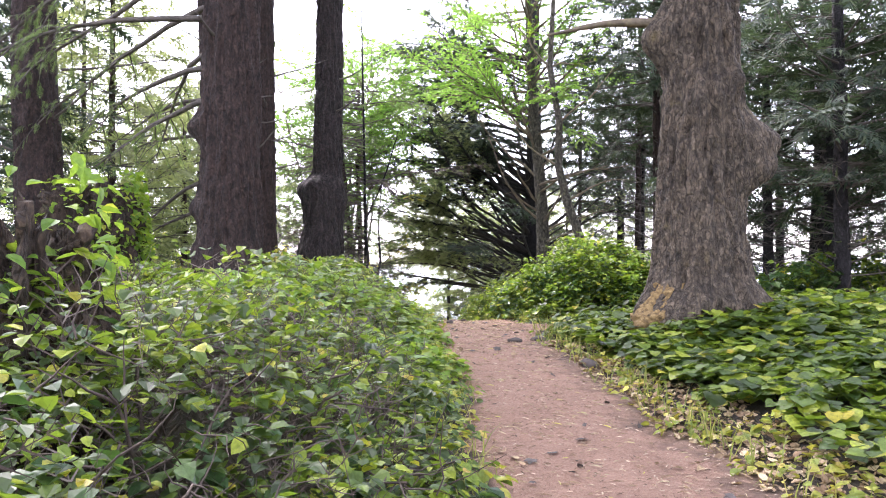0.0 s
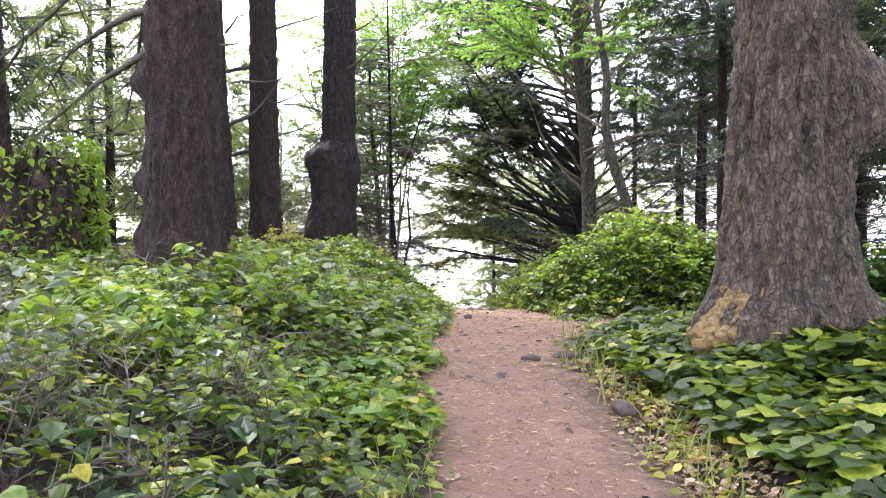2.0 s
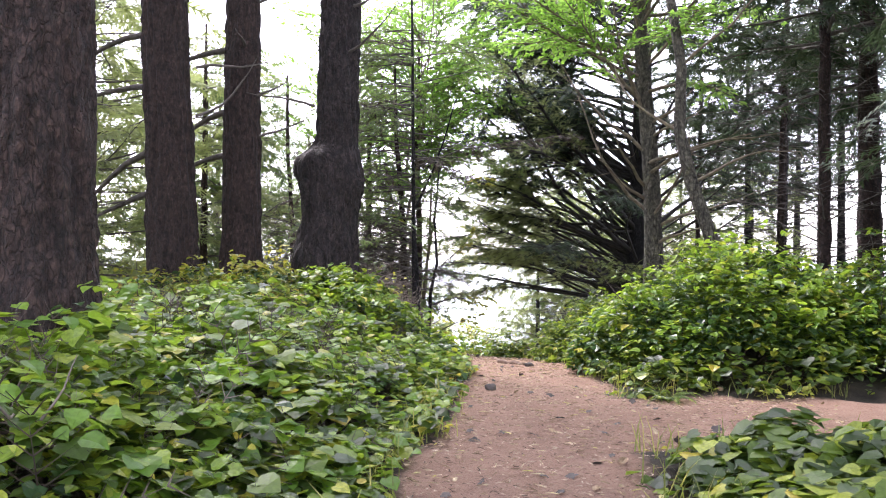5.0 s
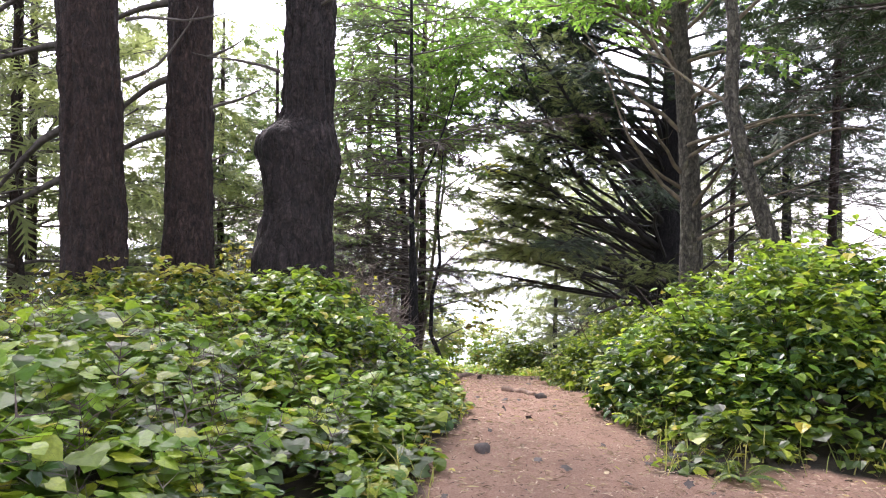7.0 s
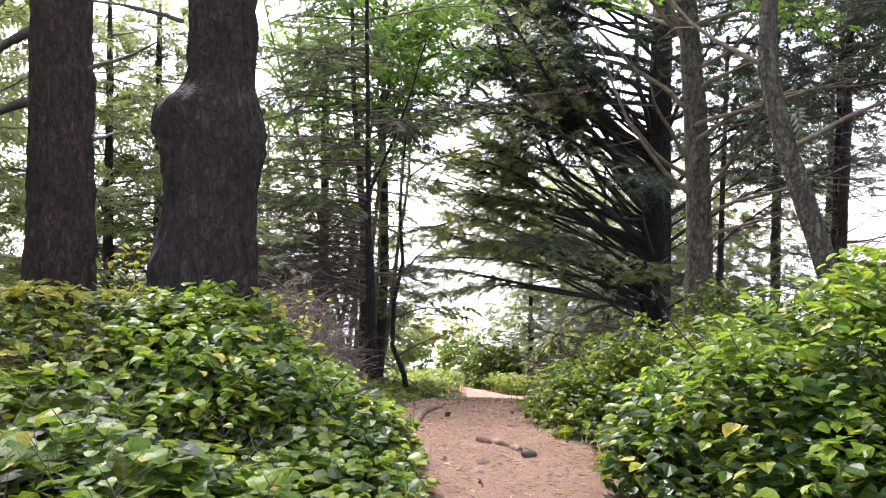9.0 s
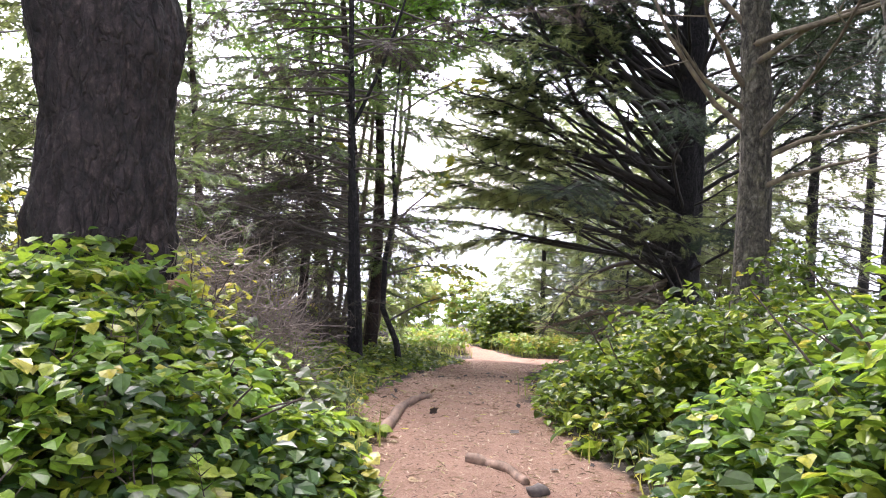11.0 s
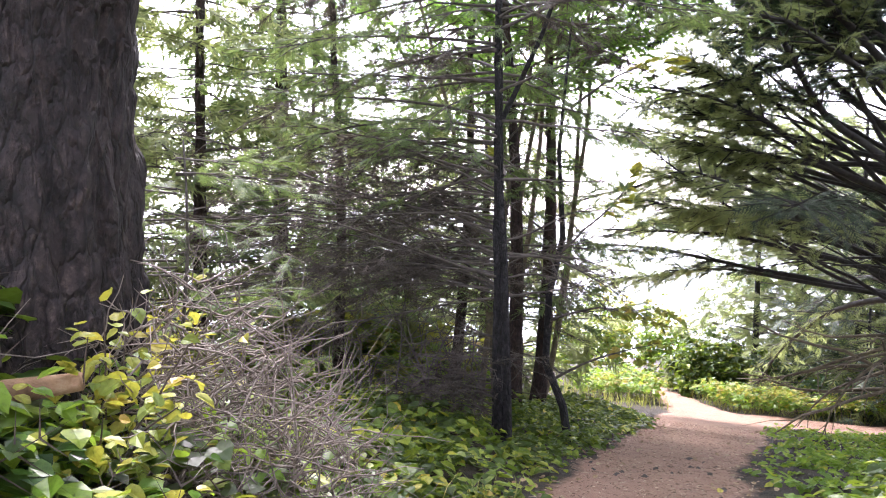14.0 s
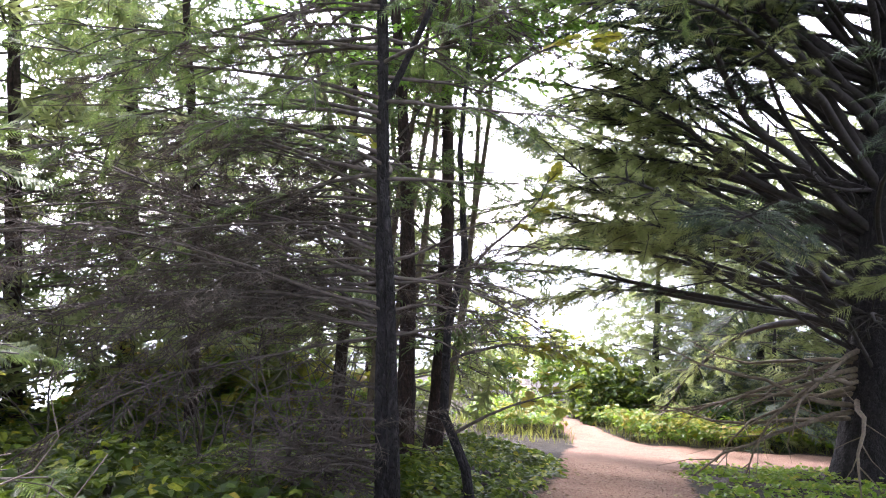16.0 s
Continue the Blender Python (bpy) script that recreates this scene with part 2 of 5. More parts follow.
def tube(geo, pts, radii, sides=7, cap=True):
    """A round tapering tube through the points."""
    pts, radii = np.asarray(pts, float), np.asarray(radii, float)
    k = len(pts)
    d = unit(np.gradient(pts, axis=0))
    ref = np.array([0, 0, 1.0]) if abs(d[0][2]) < 0.9 else np.array([1.0, 0, 0])
    u = unit(np.cross(d, ref))
    w = np.cross(d, u)
    a = np.linspace(0, 2 * np.pi, sides, endpoint=False)
    ring = pts[:, None] + radii[:, None, None] * (np.cos(a)[None, :, None] * u[:, None] + np.sin(a)[None, :, None] * w[:, None])
    v = ring.reshape(-1, 3)
    i, j = np.meshgrid(np.arange(k - 1), np.arange(sides), indexing="ij")
    p, q = i * sides + j, i * sides + (j + 1) % sides
    f = np.concatenate([np.stack([p, q, q + sides], -1).reshape(-1, 3), np.stack([p, q + sides, p + sides], -1).reshape(-1, 3)])
    if cap:
        v = np.vstack([v, pts[-1]])
        e = (k - 1) * sides + np.arange(sides)
        f = np.vstack([f, np.stack([e, np.roll(e, -1), np.full(sides, k * sides)], -1)])
    geo.add(v, f)


def batch_tubes(geo, P, radii):
    """Many thin three-sided tubes at once; P is tubes x points x 3."""
    k, n = P.shape[:2]
    d = unit(P[:, -1] - P[:, 0])
    u = unit(np.cross(d, (0.31, 0.2, 0.93)))
    w = np.cross(d, u)
    ang = np.array([0, 2.094, 4.189])
    off = np.cos(ang)[None, :, None] * u[:, None] + np.sin(ang)[None, :, None] * w[:, None]
    v = P[:, :, None] + radii[None, :, None, None] * off[:, None]
    i, j = np.meshgrid(np.arange(n - 1), np.arange(3), indexing="ij")
    p, q = i * 3 + j, i * 3 + (j + 1) % 3
    f = np.concatenate([np.stack([p, q, q + 3], -1).reshape(-1, 3), np.stack([p, q + 3, p + 3], -1).reshape(-1, 3)])
    geo.add(v.reshape(-1, 3), (f[None] + (np.arange(k) * n * 3)[:, None, None]).reshape(-1, 3))


def bend(start, way, length, steps, wobble, lift, rng):
    """A wandering line: lift raises (or lowers) its direction as it goes."""
    p, d, out = np.array(start, float), unit(way), [np.array(start, float)]
    for _ in range(steps):
        d = unit(d + rng.normal(0, wobble, 3) + np.array([0, 0, lift / steps]))
        p = p + d * length / steps
        out.append(p.copy())
    return np.array(out)


OVAL = (np.array([(0, 0, 0), (-0.3, 0.12, 0.06), (-0.38, 0.42, 0.09), (-0.2, 0.78, 0.03), (0, 1, -0.14), (0.2, 0.78, 0.03), (0.38, 0.42, 0.09), (0.3, 0.12, 0.06)]),
        np.array([(0, 4, 3), (0, 3, 2), (0, 2, 1), (0, 5, 4), (0, 6, 5), (0, 7, 6)]))
SIMPLE = (np.array([(0, 0, 0), (-0.36, 0.25, 0.08), (-0.26, 0.7, 0.04), (0, 1, -0.16), (0.26, 0.7, 0.04), (0.36, 0.25, 0.08)]),
          np.array([(0, 3, 2), (0, 2, 1), (0, 4, 3), (0, 5, 4)]))
LEAFLET = (np.array([(0, 0, 0), (-0.3, 0.5, 0.08), (0, 1, -0.1), (0.3, 0.5, 0.08)]), np.array([(0, 2, 1), (0, 3, 2)]))
OVATE = (np.array([(0, 0, 0), (0, 0.3, 0.0), (0, 0.62, -0.02), (0, 1, -0.2), (-0.24, 0.06, 0.05), (-0.4, 0.3, 0.08), (-0.32, 0.6, 0.05), (-0.14, 0.84, -0.06),
                   (0.24, 0.06, 0.05), (0.4, 0.3, 0.08), (0.32, 0.6, 0.05), (0.14, 0.84, -0.06)]),
         np.array([(0, 5, 4), (0, 1, 5), (1, 6, 5), (1, 2, 6), (2, 7, 6), (2, 3, 7), (0, 8, 9), (0, 9, 1), (1, 9, 10), (1, 10, 2), (2, 10, 11), (2, 11, 3)]))
LOBED = (np.array([(0, 0.1, 0), (0, 0.55, 0.02), (0, 1, -0.14), (-0.2, 0.66, 0.02), (-0.5, 0.72, -0.04), (-0.36, 0.36, 0.04), (-0.42, 0.02, 0.0), (-0.08, -0.08, 0),
                   (0.2, 0.66, 0.02), (0.5, 0.72, -0.04), (0.36, 0.36, 0.04), (0.42, 0.02, 0.0), (0.08, -0.08, 0)]),
         np.array([(1, 2, 3), (1, 3, 5), (3, 4, 5), (0, 1, 5), (0, 5, 6), (0, 6, 7), (1, 8, 2), (1, 10, 8), (8, 10, 9), (0, 10, 1), (0, 11, 10), (0, 12, 11)]))

HEART = (np.array([(0, 0.06, 0), (0, 0.5, 0.015), (0, 1, -0.12), (-0.24, -0.06, 0.03), (-0.5, 0.2, 0.05), (-0.42, 0.56, 0.02), (0.24, -0.06, 0.03), (0.5, 0.2, 0.05), (0.42, 0.56, 0.02)]),
         np.array([(0, 4, 3), (0, 1, 4), (1, 5, 4), (1, 2, 5), (0, 6, 7), (0, 7, 1), (1, 7, 8), (1, 8, 2)]))


def fan(pairs, droop, width):
    """A flat spray of needles or fine twigs on one shoot, 1 long."""
    v, f = [], []
    def sliver(a, b, w):
        d = unit(np.subtract(b, a))
        s = np.cross(d, (0, 0, 1)) * w
        k = len(v)
        v.extend([np.asarray(a) - s, np.asarray(a) + s, np.asarray(b)])
        f.append((k, k + 1, k + 2))
    sliver((0, 0, 0), (0, 1, -droop), width)
    for i in range(pairs):
        y = 0.08 + 0.8 * i / pairs
        r = 0.45 * (1 - 0.55 * i / pairs)
        for s in (-1, 1):
            sliver((0, y, -droop * y * y), (s * r * 0.75, y + r * 0.7, -droop * (y + 0.2) ** 2 - 0.06), width)
    return np.array(v), np.array(f)


THIN = fan(4, 0.05, 0.009)
SPRAY, COARSE, TWIGS, FINE, TUFT = fan(6, 0.18, 0.036), fan(4, 0.18, 0.05), fan(4, 0.05, 0.016), fan(9, 0.15, 0.02), fan(6, 0.22, 0.03)


def scatter(geo, shape, pos, yaw, pitch, roll, size, wide=1.0):
    """Copies of one small shape, each turned and scaled, joined into geo."""
    t, f = shape
    k = len(pos)
    if not k:
        return
    cy, sy, cp, sp, cr, sr = np.cos(yaw), np.sin(yaw), np.cos(pitch), np.sin(pitch), np.cos(roll), np.sin(roll)
    x, y, z = t[None, :, 0] * wide, t[None, :, 1], t[None, :, 2]
    x, z = x * cr[:, None] + z * sr[:, None], -x * sr[:, None] + z * cr[:, None]
    y, z = y * cp[:, None] - z * sp[:, None], y * sp[:, None] + z * cp[:, None]
    x, y = x * cy[:, None] - y * sy[:, None], x * sy[:, None] + y * cy[:, None]
    v = np.stack([x, y, z], -1) * np.asarray(size)[:, None, None] + pos[:, None]
    geo.add(v.reshape(-1, 3), (f[None] + (np.arange(k) * len(t))[:, None, None]).reshape(-1, 3))


def vnoise(x, y, s, seed=0.0):
    """Smooth value noise over the plan, -1 to 1."""
    x, y = np.asarray(x, float) / s + seed * 17.3, np.asarray(y, float) / s + seed * 5.1
    xi, yi = np.floor(x), np.floor(y)
    fx, fy = x - xi, y - yi
    fx, fy = fx * fx * (3 - 2 * fx), fy * fy * (3 - 2 * fy)
    h = lambda a, b: np.modf(np.abs(np.sin(a * 127.1 + b * 311.7 + seed) * 43758.5453))[0] * 2 - 1
    return (h(xi, yi) * (1 - fx) + h(xi + 1, yi) * fx) * (1 - fy) + (h(xi, yi + 1) * (1 - fx) + h(xi + 1, yi + 1) * fx) * fy


# ---- lie of the land ----
LIE_Y = [-30, -6, 0, 9.1, 13.4, 15.0, 17.5, 20.1, 21.7, 24, 33, 45, 60, 90, 120]
LIE_Z = [-1.2, -0.3, 0, 0.55, 0.42, 0.28, 0.12, -0.14, -0.5, -0.95, -2.7, -4.5, -6.5, -14, -20]
EDGE_Y = [-10, 0, 4.1, 6.3, 8.3, 9.2, 11, 13.3, 14.2, 15.5, 17, 17.8, 18.4, 19.9, 24, 27, 33, 36, 40, 44, 60]
EDGE_L = [0.0, 0.25, 0.22, 0.14, 0.05, -0.06, -0.13, -0.15, -0.21, -0.33, -0.6, -0.92, -1.1, -1.2, -1.3, -1.3, -1.55, -1.9, -2.9, -3.9, -7]
EDGE_R = [1.7, 1.75, 1.57, 1.38, 1.22, 1.18, 1.3, 1.35, 1.22, 1.1, 0.9, 0.6, 0.45, 0.3, 0.1, 0.45, 0.6, -0.9, -2.2, -3.3, -6.4]


def smooth_line(y, ys, zs, r=0.8):
    return sum(np.interp(np.asarray(y) + d * r, ys, zs) for d in (-1, -0.5, 0, 0.5, 1)) / 5


def step(a, b, v):
    t = np.clip((np.asarray(v, float) - a) / (b - a), 0, 1)
    return t * t * (3 - 2 * t)


def off_trail(x, y):
    """Metres outside the trodden ground: the trail, its branch to the right and the fork further down."""
    x, y = np.asarray(x, float), np.asarray(y, float)
    wob = 0.1 * vnoise(x, y, 0.7, 3) + 0.05 * vnoise(x, y, 0.25, 4)
    d = np.maximum(smooth_line(y, EDGE_Y, EDGE_L, 0.4) - x, x - smooth_line(y, EDGE_Y, EDGE_R, 0.4))
    side = np.maximum(np.abs(y - 11.8 - 0.1 * (x - 1.2)) - 1.15, 0.6 - x)
    fork = np.maximum(np.abs(y - 32.9 - 0.3 * (x - 0.5)) - 1.6 + 0.08 * x, np.maximum(0.2 - x, x - 9))
    return np.minimum(np.minimum(d, side), fork) + wob


def left_of(x, y):
    return np.asarray(x) < (np.interp(y, EDGE_Y, EDGE_L) + np.interp(y, EDGE_Y, EDGE_R)) / 2


def land(x, y):
    x, y = np.asarray(x, float), np.asarray(y, float)
    d = np.maximum(off_trail(x, y), 0)
    z = smooth_line(y, LIE_Y, LIE_Z, 1.2)
    near = step(26, 20, y)
    z = z + near * np.where(left_of(x, y), 0.22, 0.2) * step(0, 2.2, d)
    z = z + 0.62 * np.exp(-((x + 2.9) / 1.5) ** 2 - ((y - 16.7) / 1.6) ** 2) + 0.08 * np.exp(-((x - 2.9) / 1.3) ** 2 - ((y - 8.7) / 1.2) ** 2)
    z = z + 0.2 * np.exp(-((x - 2.8) / 1.5) ** 2 - ((y - 15.8) / 2) ** 2)
    z = z - 0.16 * np.maximum(-x - 11, 0) * step(300, 10, -x) - 0.14 * np.maximum(x - 17, 0) * step(300, 10, x)
    z = z + step(0.1, 1.2, d) * 0.07 * vnoise(x, y, 0.9, 1) + 0.03 * vnoise(x, y, 0.5, 2) * step(-0.6, 0.1, off_trail(x, y)) + 0.012 * vnoise(x, y, 0.18, 5)
    return np.maximum(z, -26)


def plant_top(x, y):
    """Height of the undergrowth over the soil."""
    x, y = np.asarray(x, float), np.asarray(y, float)
    d = np.maximum(off_trail(x, y), 0)
    left = 0.13 + 0.33 * step(0, 1.5, d) + 0.22 * np.exp(-((x + 1.2) / 1.4) ** 2 - ((y - 4.2) / 2.2) ** 2)
    right = (0.1 + 0.3 * step(0, 0.9, d)) * (1 - 0.5 * step(18, 20, y)) * (1 - 0.45 * step(11.6, 10.9, y))
    h = np.where(left_of(x, y), left, right) * (1 + 0.32 * vnoise(x, y, 1.1, 8) + 0.5 * vnoise(x, y, 0.42, 9)) * (1 - 0.45 * step(17.3, 18.6, y))
    return h * (1 - 0.65 * np.exp(-((x - 2.45) / 0.9) ** 2 - ((y - 7.9) / 0.9) ** 2))


def axis_steps(spans):
    out = []
    for a, b, s in spans:
        out.append(np.arange(a, b, s))
    return np.concatenate(out + [np.array([spans[-1][1]])])


gx = axis_steps([(-2500, -300, 550), (-300, -40, 26), (-40, -10, 1.5), (-10, -3, 0.3), (-3, 5, 0.1), (5, 10, 0.3), (10, 40, 1.5), (40, 300, 26), (300, 2500, 550)])
gy = axis_steps([(-2500, -300, 550), (-300, -20, 28), (-20, 1, 0.9), (1, 22, 0.1), (22, 46, 0.3), (46, 130, 3), (130, 400, 30), (400, 2500, 525)])
X, Y = np.meshgrid(gx, gy)
Z = land(X, Y)
gv = np.stack([X, Y, Z], -1).reshape(-1, 3)
nx = len(gx)
gi, gj = np.meshgrid(np.arange(len(gy) - 1), np.arange(nx - 1), indexing="ij")
ga = (gi * nx + gj).ravel()
geo = Geo()
geo.add(gv, np.concatenate([np.stack([ga, ga + 1, ga + nx + 1], -1), np.stack([ga, ga + nx + 1, ga + nx], -1)]))
ground = tagged(new("ground", geo.mesh("ground", soil_mat)), "brown forest soil with a trodden reddish bark-dust trail", "ground", kind="structure")
lay = ground.data.attributes.new("trail", "FLOAT", "POINT")
lay.data.foreach_set("value", np.clip(0.5 - off_trail(X, Y) / np.where((Y < 9.2) & ~left_of(X, Y), 2.2, 0.5), 0, 1).astype(np.float32).ravel())
geo = Geo()
geo.add([(-4500, -4500, -13), (4500, -4500, -13), (4500, 4500, -13), (-4500, 4500, -13)], [(0, 1, 2), (0, 2, 3)])
tagged(new("water", geo.mesh("water", sea_mat)), "pale grey sea under an overcast sky", "sea", kind="structure")

# ---- trees ----
def trunk_mesh(height, r0, r1, flare=0.35, burls=(), lean=(0, 0), curve=0.0, sides=40, row=0.12, rough=0.03, seed=0, fluted=0.08, collar=None):
    """A trunk from -0.4 up: flared foot with root ridges, taper, burls (height, angle, radius, swell) and uneven bark."""
    geo = Geo()
    h = np.concatenate([np.arange(-0.45, 6.5, row), np.arange(6.5, height, 0.6), [height]]) if height > 6.6 else np.arange(-0.45, height + row, row)
    a = np.linspace(0, 2 * np.pi, sides, endpoint=False)
    H, A = np.meshgrid(h, a, indexing="ij")
    t = np.clip(H / height, 0, 1)
    R = r0 * (1 - t) + r1 * t + r0 * flare * (0.5 * np.exp(-np.maximum(H, 0) / 0.35) + 0.5 * np.exp(-np.maximum(H, 0) / 1.2))
    R *= 1 + fluted * np.exp(-np.maximum(H, 0) / 0.8) * (np.cos(5 * A + seed) + 0.6 * np.cos(3 * A + 2 * seed))
    for bh, ba, br, bs in burls:
        da = np.angle(np.exp(1j * (A - ba))) * r0
        R += bs * np.exp(-((H - bh) / br) ** 2 - (da / br) ** 2)
    if collar:
        ch, cr, ca, cd = collar
        R += step(ch + 0.16, ch - 0.12, H) * (cr + cd * np.cos(A - ca))
    c = np.cos(A), np.sin(A)
    R += rough * (vnoise(A * 3.2 + np.sin(H * 2) * 0.2, H * 0.9, 0.35, seed) * 0.6 + vnoise(c[0] * 2 + H * 0.15, c[1] * 2 + H * 0.7, 0.22, seed + 2) + 0.5 * vnoise(A * r0 * 2.2, H, 0.09, seed + 5))
    ox = lean[0] * H + curve * np.sin(np.pi * np.clip(H / 6, 0, 1))
    oy = lean[1] * H
    v = np.stack([ox + R * np.cos(A), oy + R * np.sin(A), H], -1).reshape(-1, 3)
    k = len(h)
    i, j = np.meshgrid(np.arange(k - 1), np.arange(sides), indexing="ij")
    p, q = i * sides + j, i * sides + (j + 1) % sides
    geo.add(v, np.concatenate([np.stack([p, q, q + sides], -1).reshape(-1, 3), np.stack([p, q + sides, p + sides], -1).reshape(-1, 3)]))
    return geo


TWIG_MASS = {}


def limb(tree, needles, start, way, length, r, rng, lift=0.0, wobble=0.06, bare=0.35, twig=0.5, spray=0.28, material=None, dense=1.0, shape=None, twigs=True, droop=-0.15):
    """One limb with its twigs as a part of the tree; sprays of needles go into the crown's geometry."""
    geo = Geo()
    n = max(6, int(length * 2))
    pts = bend(start, way, length, n, wobble, lift, rng)
    tube(geo, pts, np.linspace(r, r * 0.18, len(pts)), 5)
    mass = TWIG_MASS.setdefault((tree.name, (material or limb_dark).name), (Geo(), material or limb_dark, tree))[0]
    count = int(length * 3.4 * dense) if twigs else 0
    if count:
        t = bare + (1 - bare) * (np.arange(count) + rng.random(count)) / count
        k = t * (len(pts) - 1)
        k0 = np.minimum(k.astype(int), len(pts) - 2)
        p = pts[k0] + (pts[k0 + 1] - pts[k0]) * (k - k0)[:, None]
        d = unit(pts[k0 + 1] - pts[k0])
        side = unit(np.cross(d, (0, 0, 1))) * np.where(np.arange(count) % 2, 1, -1)[:, None]
        w = d * 0.8 + side * (0.5 + 0.5 * rng.random(count))[:, None]
        w[:, 2] += rng.normal(0, 0.22, count)
        ln = twig * (0.5 + rng.random(count)) * (1.15 - 0.6 * t)
        q = np.linspace(0, 1, 5)
        tp = p[:, None] + unit(w)[:, None] * (ln[:, None] * q)[..., None] + np.cumsum(rng.normal(0, 0.035, (count, 5, 3)), 1) * ln[:, None, None] * (q > 0)[None, :, None]
        tp[..., 2] += droop * ln[:, None] * q * q
        batch_tubes(mass, tp[:, ::2], (r * 0.2 * (1 - q) + 0.003)[::2])
        if needles is not None:
            each = np.maximum(2, (ln / (spray * 0.33)).astype(int))
            who = np.repeat(np.arange(count), each)
            u = rng.random(len(who)) * 3.999
            u0 = u.astype(int)
            e0, e1 = tp[who, u0], tp[who, u0 + 1]
            dd = unit(e1 - e0)
            scatter(needles, shape or SPRAY, e0 + (e1 - e0) * (u - u0)[:, None], np.arctan2(-dd[:, 0], dd[:, 1]) + rng.normal(0, 0.6, len(who)),
                    np.arcsin(np.clip(dd[:, 2], -1, 1)) + rng.normal(0, 0.25, len(who)), rng.normal(0, 0.5, len(who)), spray * (0.6 + 0.7 * rng.random(len(who))))
    part("limb", geo, material or limb_dark, tree)


def whorls(tree, needles, rng, lo, hi, step_h, length, r, lift=0.1, up=0.1, taper=0.75, axis=(0, 0), per=4, span=(0, 2 * np.pi), **kw):
    """Limbs in rough whorls up the trunk between two heights."""
    h = lo
    while h < hi:
        t = (h - lo) / max(hi - lo, 0.1)
        for i in range(per):
            a = span[0] + (span[1] - span[0]) * (i + rng.random()) / per
            L = length * (1 - taper * t) * (0.6 + 0.6 * rng.random())
            limb(tree, needles, (axis[0] * h, axis[1] * h, h + rng.normal(0, 0.12)), (math.cos(a), math.sin(a), up + rng.normal(0, 0.12)), L, r * (0.5 + 0.6 * rng.random()) * (1 - 0.5 * t), rng, lift, **kw)
        h += step_h * (0.7 + 0.6 * rng.random())


def crown(tree, needles, material, label=""):
    if needles.n:
        part("crown", needles, material, tree, label, False)


def stubs(tree, rng, hs, r, length, material):
    """Short broken dead limbs."""
    for h in hs:
        a = rng.random() * 2 * np.pi
        limb(tree, None, (r * 0.8 * math.cos(a), r * 0.8 * math.sin(a), h), (math.cos(a), math.sin(a), 0.15), length * (0.5 + rng.random()), 0.025, rng, 0.2, 0.12, material=material, twigs=False)


def foot(x, y):
    return (x, y, float(land(x, y)))


def spruce(at, height, r0, r1, label, mat, seed, crown_lo, crown_len, mat_crown=None, step_h=0.9, spray=0.45, per=4, group="", **kw):
    """A tall spruce: bark trunk, stubs and a crown of limbs high up."""
    rng = np.random.default_rng(seed)
    tree = thing("spruce_tree", at, label, "tree", group)
    part("trunk", trunk_mesh(height, r0, r1, seed=seed, **kw), mat, tree)
    needles = Geo()
    whorls(tree, needles, rng, crown_lo, height - 0.5, step_h, crown_len, 0.06, per=per, spray=spray, twig=0.8, axis=kw.get("lean", (0, 0)), dense=0.7)
    crown(tree, needles, mat_crown or needle_green)
    return tree, rng


# great spruce beside the trail, with burls
big, rng = spruce((2.78, 8.62, 0.6), 19, 0.41, 0.24, "massive grey-barked spruce with burls and tan moss at its foot", bark_grey, 3, 8.0, 4.0,
                  sides=130, row=0.035, rough=0.04, flare=0.8, burls=((0.15, -1.5, 0.17, -0.3), (2.15, 0.0, 0.26, 0.42), (1.8, -0.2, 0.2, 0.28), (3.3, 3.0, 0.26, 0.28), (2.75, -0.9, 0.15, 0.1), (2.5, -1.6, 0.2, 0.06), (0.25, 3.7, 0.25, 0.16), (0.2, -0.5, 0.35, 0.25), (0.1, -1.6, 0.3, 0.1)), lean=(0.016, 0))
limb(big, None, (-0.35, 0, 3.45), (-1, 0.1, 0.3), 1.3, 0.07, rng, -0.35, 0.12, material=limb_moss, twigs=False)
limb(big, None, (0.4, -0.1, 4.2), (1, -0.2, 0.4), 1.6, 0.05, rng, 0.2, 0.1, material=limb_moss, twigs=False)
ma, mh = np.meshgrid(np.linspace(2.7, 4.2, 90), np.linspace(-0.3, 0.62, 60), indexing="ij")
inner = 0.41 + 0.164 * (np.exp(-np.maximum(mh, 0) / 0.35) + np.exp(-np.maximum(mh, 0) / 1.2)) + 0.16 * np.exp(-((mh - 0.25) / 0.25) ** 2 - (np.angle(np.exp(1j * (ma - 3.7))) * 0.41 / 0.25) ** 2)
bulge = 0.12 * np.exp(-((mh - 0.12) / 0.34) ** 2 - ((ma - 3.6) / 0.42) ** 2) - 0.045 + 0.05 * vnoise(ma * 4, mh * 6, 0.5, 6) + 0.03 * vnoise(ma * 9, mh * 15, 0.5, 7) + 0.014 * vnoise(ma * 30, mh * 45, 0.5, 8)
mr = inner + bulge
geo = Geo()
gi, gj = np.meshgrid(np.arange(89), np.arange(59), indexing="ij")
ga = (gi * 60 + gj).ravel()
geo.add(np.stack([mr * np.cos(ma), mr * np.sin(ma), mh], -1).reshape(-1, 3), np.concatenate([np.stack([ga, ga + 60, ga + 61], -1), np.stack([ga, ga + 61, ga + 1], -1)]))
part("moss", geo, moss_tan, big, "tan dry moss on the root flare")

